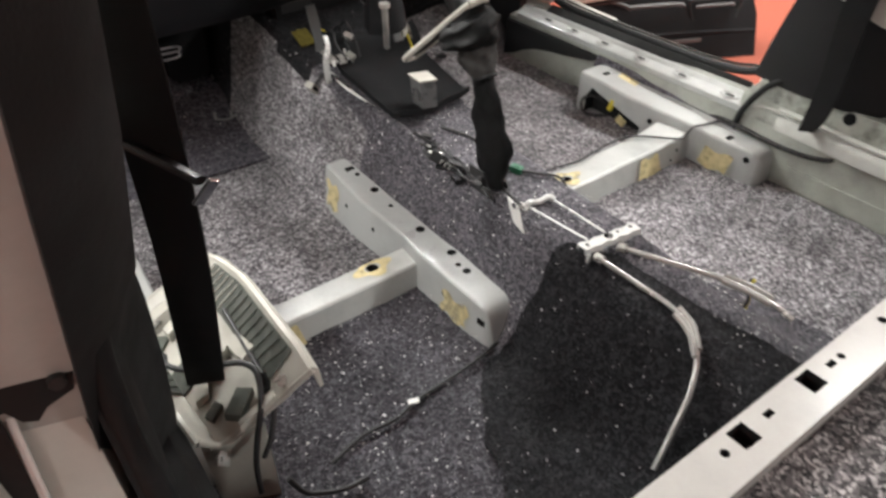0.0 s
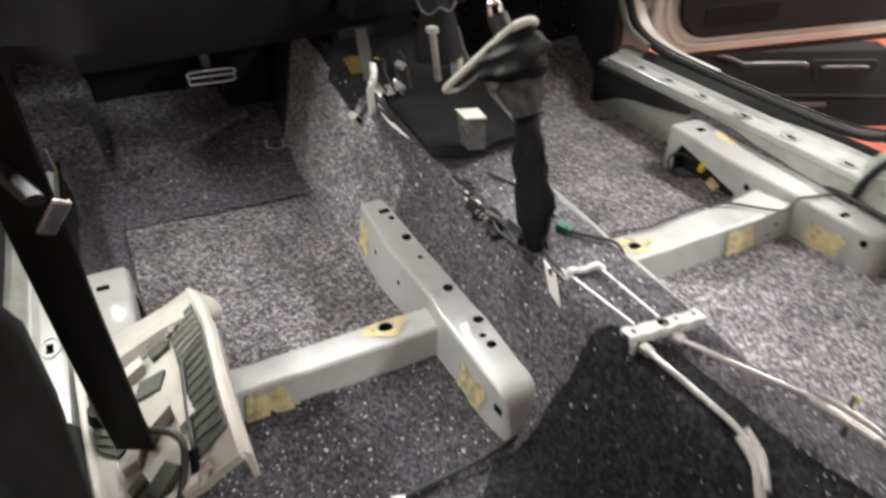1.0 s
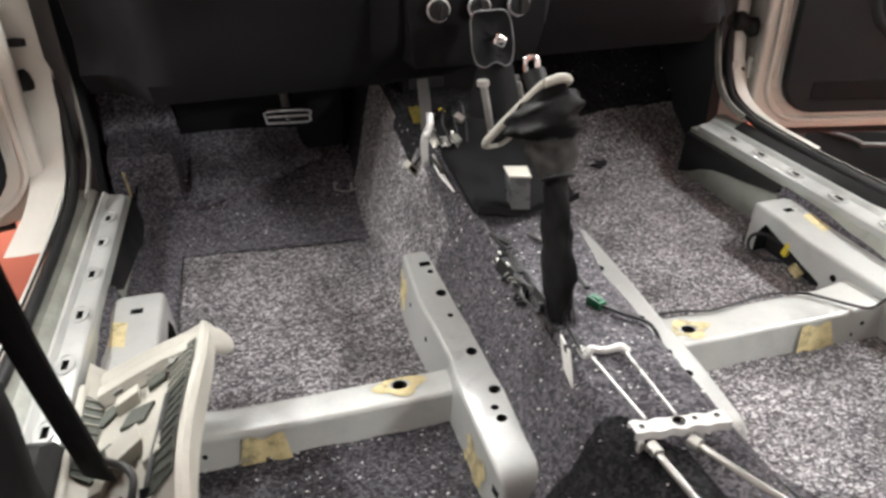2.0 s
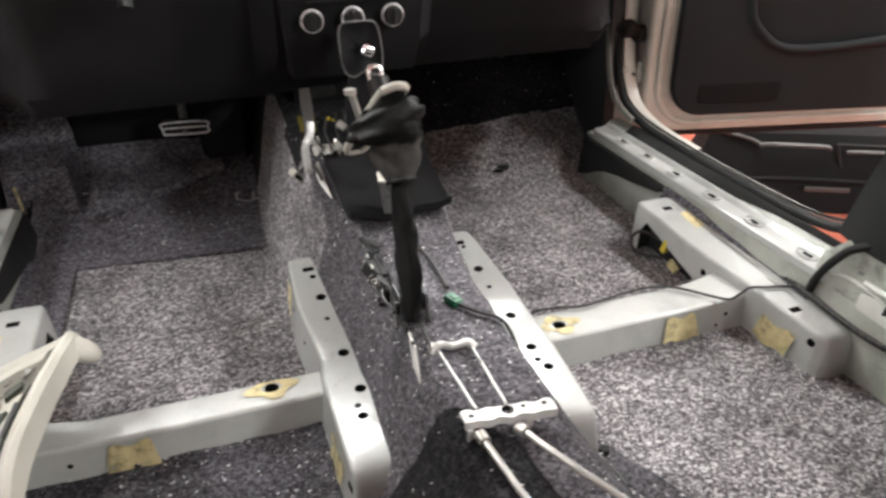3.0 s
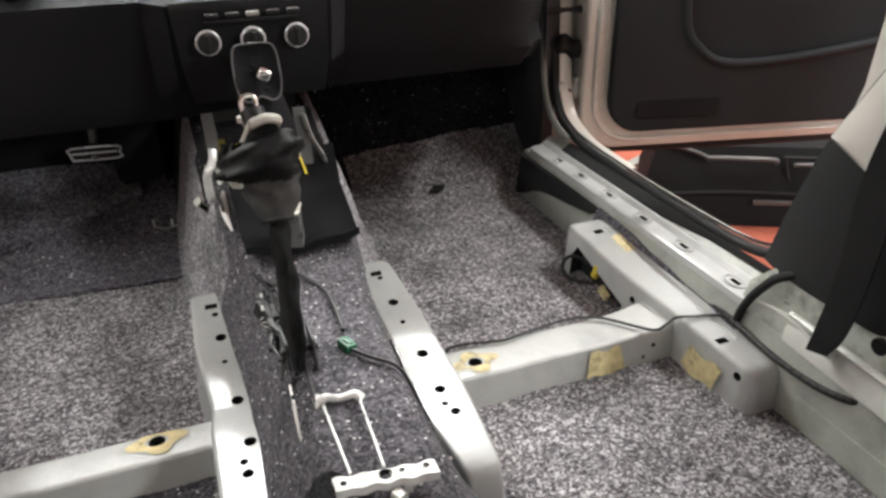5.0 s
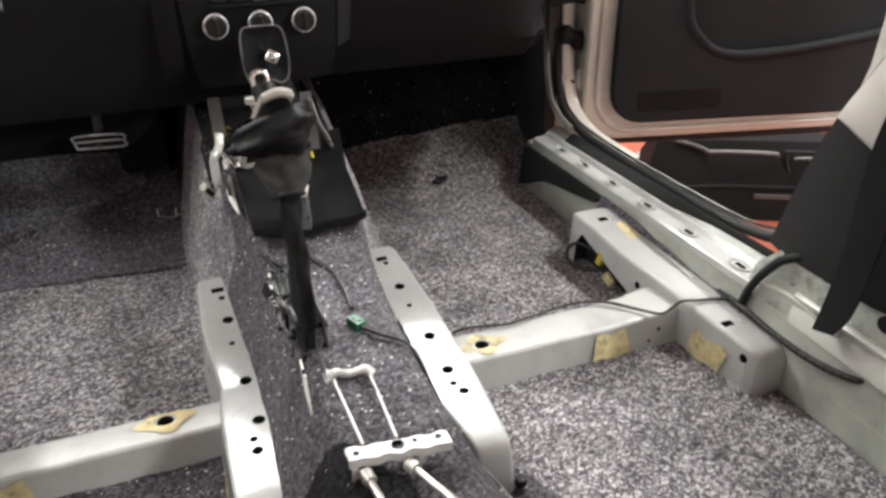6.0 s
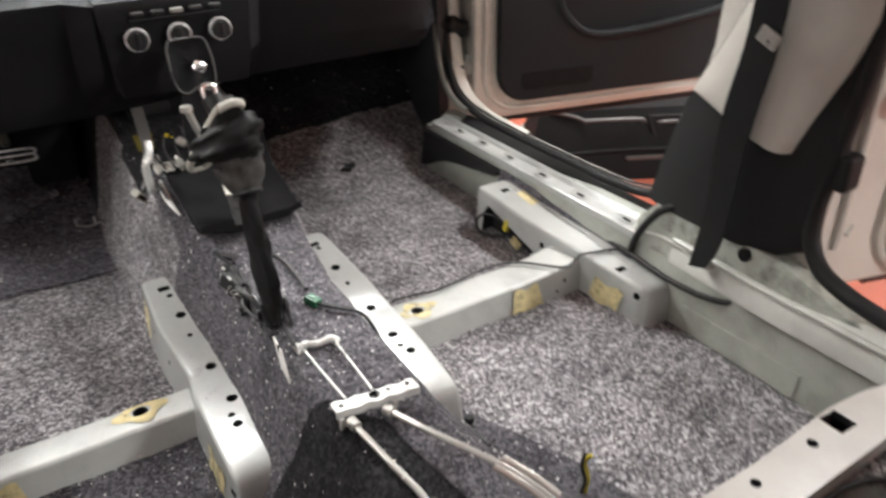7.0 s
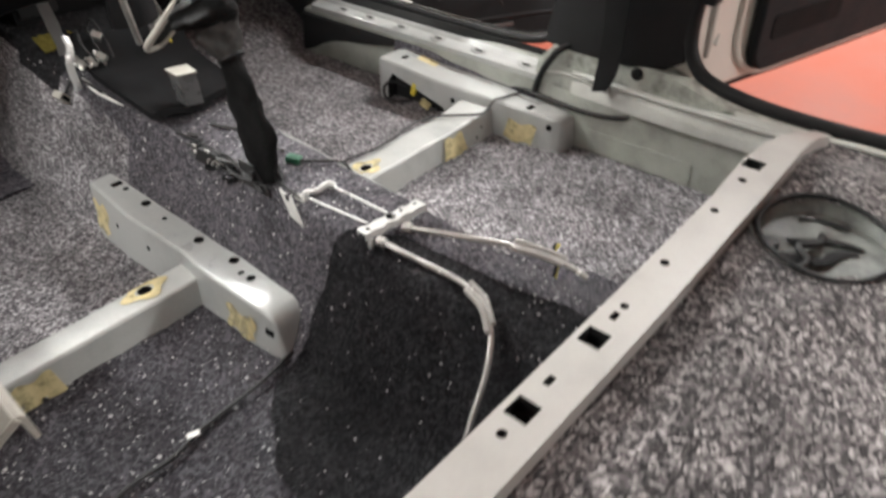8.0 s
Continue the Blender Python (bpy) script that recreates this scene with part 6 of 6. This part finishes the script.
            if side > 0:
                p = p.lerp(Vector(row[12]), 0.5 * (1 - abs(2 * v - 1)))
            return p + Vector((-0.002 * side, 0, 0.0030))
        part("foam_strip", sheet(18, 5, flank, 0.001), FOAMSHADE, t, "dark grey-green strip for the shade on the flank")
        for k in range(count):
            u = (k + 0.5) / count
            line = [flank(min(1.0, u + 0.05 * (1 - j / 4)), 0.05 + 0.9 * j / 4) + Vector((-0.0005 * side, 0, 0.0012)) for j in range(5)]
            part("rib", tube(line, 0.0013, 5, 1), IVORY if k > count * 0.55 else FOAMSHADE, t)

    def patch(name, cx, cy, sx, sy, turn, mat, label, lift=0.004):
        def at(u, v):
            a, b = (u - 0.5) * sx, (v - 0.5) * sy
            x, y = cx + a * math.cos(turn) - b * math.sin(turn), cy + a * math.sin(turn) + b * math.cos(turn)
            return Vector((x, y, base(x, y) + lift))
        part(name, bevel(sheet(4, 4, at, lift + 0.001), 0.0012, 1, 50), mat, t, label)
    patch("foam_pad", -0.612, 0.432, 0.032, 0.030, 0.5, FOAMSHADE, "grey-green foam pad", 0.012)
    patch("foam_pad", -0.640, 0.462, 0.020, 0.018, 0.3, FOAMSHADE, "grey-green foam pad", 0.008)
    patch("foam_pad", -0.650, 0.560, 0.030, 0.050, 0.2, FOAMSHADE, "grey-green foam pad", 0.005)
    patch("foam_pad", -0.608, 0.610, 0.036, 0.030, -0.4, FOAMSHADE, "grey-green foam pad", 0.006)
    patch("foam_pad", -0.655, 0.655, 0.028, 0.024, 0.6, FOAMSHADE, "grey-green foam pad", 0.006)
    patch("foam_pad", -0.588, 0.668, 0.024, 0.022, 0.2, FOAMSHADE, "grey-green foam pad", 0.008)
    patch("boss", -0.612, 0.535, 0.040, 0.045, 0.25, IVORY, "", 0.022)
    patch("boss", -0.575, 0.505, 0.020, 0.050, 0.1, IVORY, "", 0.014)
    patch("boss", -0.625, 0.655, 0.030, 0.022, 0.1, IVORY, "", 0.018)
    patch("boss", -0.640, 0.505, 0.020, 0.028, -0.3, IVORY, "", 0.014)
    patch("boss", -0.600, 0.397, 0.050, 0.010, -0.3, IVORY, "", 0.010)
    part("peg", tube([(-0.672, 0.585, 0.150), (-0.668, 0.580, 0.172)], 0.011, 12), RUBBER, t, "black rubber peg")
    for x, y in ((-0.640, 0.690), (-0.592, 0.688), (-0.565, 0.675)):
        part("clip", moved(merge(block(-0.011, 0.011, -0.002, 0.002, -0.003, 0.004, 0.001), block(-0.003, 0.003, -0.005, 0.005, -0.003, 0.006, 0.001)), Matrix.Translation((x, y, base(x, y) + 0.012)) @ Euler((0.2, -0.4, 0.45)).to_matrix().to_4x4()), GREYPLASTIC, t, "dark plastic clip")
    for x, y, z in ((-0.560, 0.398, 0.214), (-0.655, 0.412, 0.115)):
        part("spring_clip", moved(merge(block(-0.009, 0.009, -0.002, 0.002, -0.010, 0.010, 0.001), block(-0.004, 0.004, -0.008, 0.008, -0.003, 0.008, 0.001), block(-0.010, -0.006, -0.007, 0.004, 0.002, 0.010, 0.001)), Matrix.Translation((x, y, z)) @ Euler((0.5, 0.6, x * 13)).to_matrix().to_4x4()), STEEL, t, "steel spring clip")
    part("foot_flange", bevel(loft([[(-0.672, 0.440, 0.112), (-0.640, 0.424, 0.126), (-0.594, 0.402, 0.150), (-0.594, 0.412, 0.150), (-0.640, 0.434, 0.126), (-0.672, 0.450, 0.112)], [(-0.672, 0.425, 0.012), (-0.640, 0.410, 0.012), (-0.600, 0.392, 0.012), (-0.600, 0.402, 0.012), (-0.640, 0.420, 0.012), (-0.672, 0.435, 0.012)]]), 0.002, 2), IVORY, t)
    part("grommet", tube([(-0.573, 0.432, 0.205), (-0.575, 0.412, 0.192)], 0.0075, 10), RUBBER, t, "black rubber grommet")
    cable("black lead running through the loose trim", [(-0.672, 0.600, 0.178), (-0.664, 0.565, 0.168), (-0.645, 0.530, 0.176), (-0.612, 0.475, 0.212), (-0.592, 0.452, 0.222), (-0.582, 0.432, 0.222), (-0.585, 0.412, 0.212), (-0.597, 0.392, 0.190), (-0.612, 0.384, 0.155), (-0.624, 0.380, 0.110), (-0.628, 0.376, 0.060)], 0.0042)
    cable("black lead running through the loose trim", [(-0.563, 0.590, 0.196), (-0.568, 0.52, 0.200), (-0.573, 0.44, 0.204), (-0.575, 0.405, 0.186), (-0.592, 0.385, 0.150), (-0.612, 0.378, 0.120)], 0.0036)
    cable("black lead on the felt beside the loose trim", [(-0.590, 0.372, 0.06), (-0.575, 0.365, 0.025), (-0.55, 0.352, 0.017), (-0.52, 0.34, 0.017), (-0.49, 0.338, 0.017)], 0.004)


loose_trim()


# ---- tank opening in the rear floor ----
def tank_cover():
    t = thing("tank_opening", (HX, HY, 0.2), "round access opening with hoses in the rear floor", "access opening")
    ring = [(HX + HR * math.cos(a) * (1 + 0.05 * math.sin(2 * a + 0.7)), HY + HR * math.sin(a) * (1 + 0.05 * math.sin(2 * a + 0.7)), 0.236 + 0.003 * math.sin(3 * a)) for a in (2 * math.pi * k / 40 for k in range(41))]
    part("rim", tube(ring, 0.0036, 8, 1), RUBBER, t, "black rubber rim")
    prof = [(HR + 0.006, 0.233), (HR - 0.004, 0.228), (HR - 0.010, 0.216), (HR - 0.022, 0.213), (0.03, 0.214), (0.001, 0.215)]
    part("pan", loft([[(HX + r * math.cos(a), HY + r * math.sin(a), z + 0.003 * math.sin(3 * a)) for a in (2 * math.pi * k / 32 for k in range(32))] for r, z in prof], caps=False), PANDARK, t, "dull grey-green pan")
    def channel(points, wide):
        """A flat black band laid on the pan for a dark gap."""
        path = smooth_path([(HX + x, HY + y, 0.2165) for x, y in points], 5)
        return tube(path, lambda f: wide * (0.7 + 0.3 * math.sin(math.pi * f) + 0.15 * math.sin(17 * f)), 8, 1, flat=0.3)
    part("gap", channel([(-0.070, 0.045), (-0.050, 0.040), (-0.042, 0.010), (-0.030, -0.012), (-0.005, -0.020), (0.010, -0.040)], 0.010), CAVITY, t, "flat black band for a dark gap in the pan")
    part("gap", channel([(-0.012, 0.040), (0.006, 0.015), (0.022, -0.012), (0.026, -0.045)], 0.008), CAVITY, t, "flat black band for a dark gap in the pan")
    part("gap", channel([(0.045, 0.048), (0.060, 0.020), (0.064, -0.015)], 0.006), CAVITY, t, "flat black band for a dark gap in the pan")
    part("hose", tube([(HX - 0.075, HY + 0.01, 0.219), (HX - 0.052, HY + 0.002, 0.224), (HX - 0.03, HY + 0.022, 0.225), (HX - 0.008, HY + 0.004, 0.224), (HX + 0.02, HY + 0.008, 0.220)], 0.005, 8), RUBBER, t, "black hose")
    part("plug", bevel(disc((HX - 0.046, HY + 0.052, 0.222), 0.011, 0.016, 16), 0.003, 2), PLASTIC, t)


tank_cover()


# ---- small things lying about ----
def small_things():
    c = thing("metal_clip", (-0.225, 1.47, 0.03), "small pale steel clip lying on the black mat", "clip")
    def put(p):
        x, y = p
        return (x, y, floor_z(x, y) + 0.014)
    part("plate", tube([put((-0.255, 1.474)), put((-0.225, 1.464)), put((-0.195, 1.472))], 0.006, 8, 4, flat=0.35), WHITE, c)
    for x, y in ((-0.254, 1.476), (-0.214, 1.470)):
        part("prong", block(x - 0.003, x + 0.003, y - 0.002, y + 0.002, floor_z(x, y) + 0.012, floor_z(x, y) + 0.032, 0.001), WHITE, c)
    tagged(part("paper_scrap", moved(block(-0.009, 0.009, -0.0045, 0.0045, -0.001, 0.002, 0.0006), Matrix.Translation((-0.361, 0.412, 0.018)) @ Matrix.Rotation(-0.35, 4, "Z") @ Matrix.Rotation(0.1, 4, "X")), PAPER), "small white scrap of paper on the felt", "paper scrap")
    tagged(part("tape_scrap", tube([(-0.709, 1.425, 0.160), (-0.706, 1.420, 0.135), (-0.703, 1.415, 0.108)], 0.010, 6, 3, flat=0.2), TAN), "yellowed scrap of tape on the sill cover", "tape")

    # black patch laid on the felt where it has a dark dimple
    h = part("felt_hole", sheet(20, 3, lambda u, v: Vector((0.448 + 0.017 * v * (1 + 0.2 * math.sin(3 * 6.283 * u)) * math.cos(6.283 * u), 1.452 + 0.014 * v * math.sin(6.283 * u), floor_z(0, 1.452 + 0.014 * v * math.sin(6.283 * u)) + 0.007 + 0.002 * v))), CAVITY)
    tagged(h, "ragged black patch laid on the flecked felt for a dark dimple", "hole")
    # loose lint on the dark felt
    rng = random.Random(4)
    b = bmesh.new()
    def bit(x, y, z, r):
        a = rng.uniform(0, 6.28)
        pts = [Vector((r * (1 + 0.6 * rng.random()) * math.cos(a + k * 2.1), r * math.sin(a + k * 2.1), rng.uniform(0, 0.6) * r)) for k in range(3)] + [Vector((0, 0, r * 0.9))]
        vs = [b.verts.new(Vector((x, y, z)) + p) for p in pts]
        for i, j, k in ((0, 1, 3), (1, 2, 3), (2, 0, 3), (0, 2, 1)):
            b.faces.new((vs[i], vs[j], vs[k]))
    for _ in range(1100):
        x, y = rng.uniform(-0.66, 0.13), rng.uniform(0.07, 0.64)
        if -0.36 < x < 0.03 and y < 0.43 and rng.random() < 0.88:
            continue
        bit(x, y, max(tunnel_z(x, y), 0.008) + 0.010, abs(rng.gauss(0, 0.0009)) + 0.0004)
    for _ in range(170):
        x, y = rng.uniform(-0.12, 0.10), rng.uniform(0.6, 0.95)
        bit(x, y, tunnel_z(x, y) + 0.008, abs(rng.gauss(0, 0.0009)) + 0.0004)
    for _ in range(100):
        x, y = rng.uniform(-0.60, -0.24), rng.uniform(1.3, 1.66)
        bit(x, y, floor_z(x, y) + 0.012, abs(rng.gauss(0, 0.0014)) + 0.0006)
    tagged(part("lint", b, PAPER, smooth=0), "white lint scattered over the dark felt", "lint", kind="stuff")


small_things()


# ---- on the workshop floor beyond the door ----
def outside_things():
    t = thing("door_panel", (1.55, 1.55, GROUND), "removed black door panel with a silver handle lying on the floor", "door panel")
    m = Matrix.Translation((1.60, 1.54, GROUND)) @ Matrix.Rotation(radians(-27), 4, "Z")
    part("panel", moved(bevel(loft([[(-0.36, -0.10, 0.0), (0.36, -0.10, 0.0), (0.36, 0.16, 0.0), (-0.36, 0.16, 0.0)], [(-0.36, -0.05, 0.15), (0.36, -0.05, 0.15), (0.36, 0.14, 0.15), (-0.36, 0.14, 0.15)], [(-0.33, 0.0, 0.24), (0.34, 0.0, 0.24), (0.34, 0.10, 0.24), (-0.33, 0.10, 0.24)]]), 0.02, 3), m), TRAY, t)
    part("ledge", moved(tube([(-0.34, 0.02, 0.232), (-0.27, -0.005, 0.236), (-0.20, -0.02, 0.222), (-0.16, -0.035, 0.206)], 0.007, 8), m), SILVER, t, "dull silver edge")
    part("handle", moved(tube([(-0.17, -0.03, 0.205), (-0.14, -0.045, 0.215), (0.02, -0.05, 0.215), (0.05, -0.035, 0.20)], 0.008, 8), m), SILVER, t, "silver pull handle")
    rim = [(0.07, 0.218), (0.20, 0.216), (0.285, 0.212), (0.275, 0.165), (0.25, 0.135), (0.12, 0.130), (0.09, 0.150), (0.07, 0.218)]
    part("recess_rim", moved(tube([(x, -0.035 - 0.16 * (0.22 - z), z) for x, z in rim], 0.0055, 8, 4), m), TRIM, t, "raised rim of the handle recess")
    part("handle", moved(tube([(0.10, -0.045, 0.195), (0.12, -0.058, 0.203), (0.23, -0.058, 0.203), (0.255, -0.045, 0.195)], 0.006, 8), m), SILVER, t, "silver door opener")
    part("pocket_lip", moved(tube([(-0.30, -0.085, 0.10), (-0.1, -0.095, 0.115), (0.15, -0.095, 0.112), (0.34, -0.085, 0.10)], 0.008, 8), m), TRAY, t)
    part("slot", moved(block(-0.02, 0.12, -0.098, -0.088, 0.075, 0.09, 0.003), m), SILVER, t)
    w = part("offcut", moved(bevel(loft([[(-0.06, -0.03, 0.0), (0.06, -0.03, 0.0), (0.06, 0.03, 0.0), (-0.06, 0.03, 0.0)], [(-0.05, -0.03, 0.02), (0.06, -0.03, 0.085), (0.06, 0.03, 0.085), (-0.05, 0.03, 0.02)]]), 0.004, 2), Matrix.Translation((1.45, 2.00, GROUND)) @ Matrix.Rotation(-0.4, 4, "Z")), GREYPLASTIC)
    tagged(w, "grey wedge-shaped plastic offcut on the orange floor", "offcut")
    b = thing("brush", (1.32, 1.0, GROUND), "black hand brush lying on the orange floor", "brush")
    part("handle", tube([(1.60, 1.06, GROUND + 0.035), (1.45, 1.02, GROUND + 0.04), (1.30, 0.98, GROUND + 0.045)], 0.014, 8), PLASTIC, b)
    part("back", block(1.12, 1.34, 0.95, 1.0, GROUND + 0.03, GROUND + 0.06, 0.008), PLASTIC, b)
    for k in range(9):
        part("tuft", block(1.125 + 0.024 * k, 1.14 + 0.024 * k, 0.955, 0.995, GROUND, GROUND + 0.032), RUBBER, b)


outside_things()
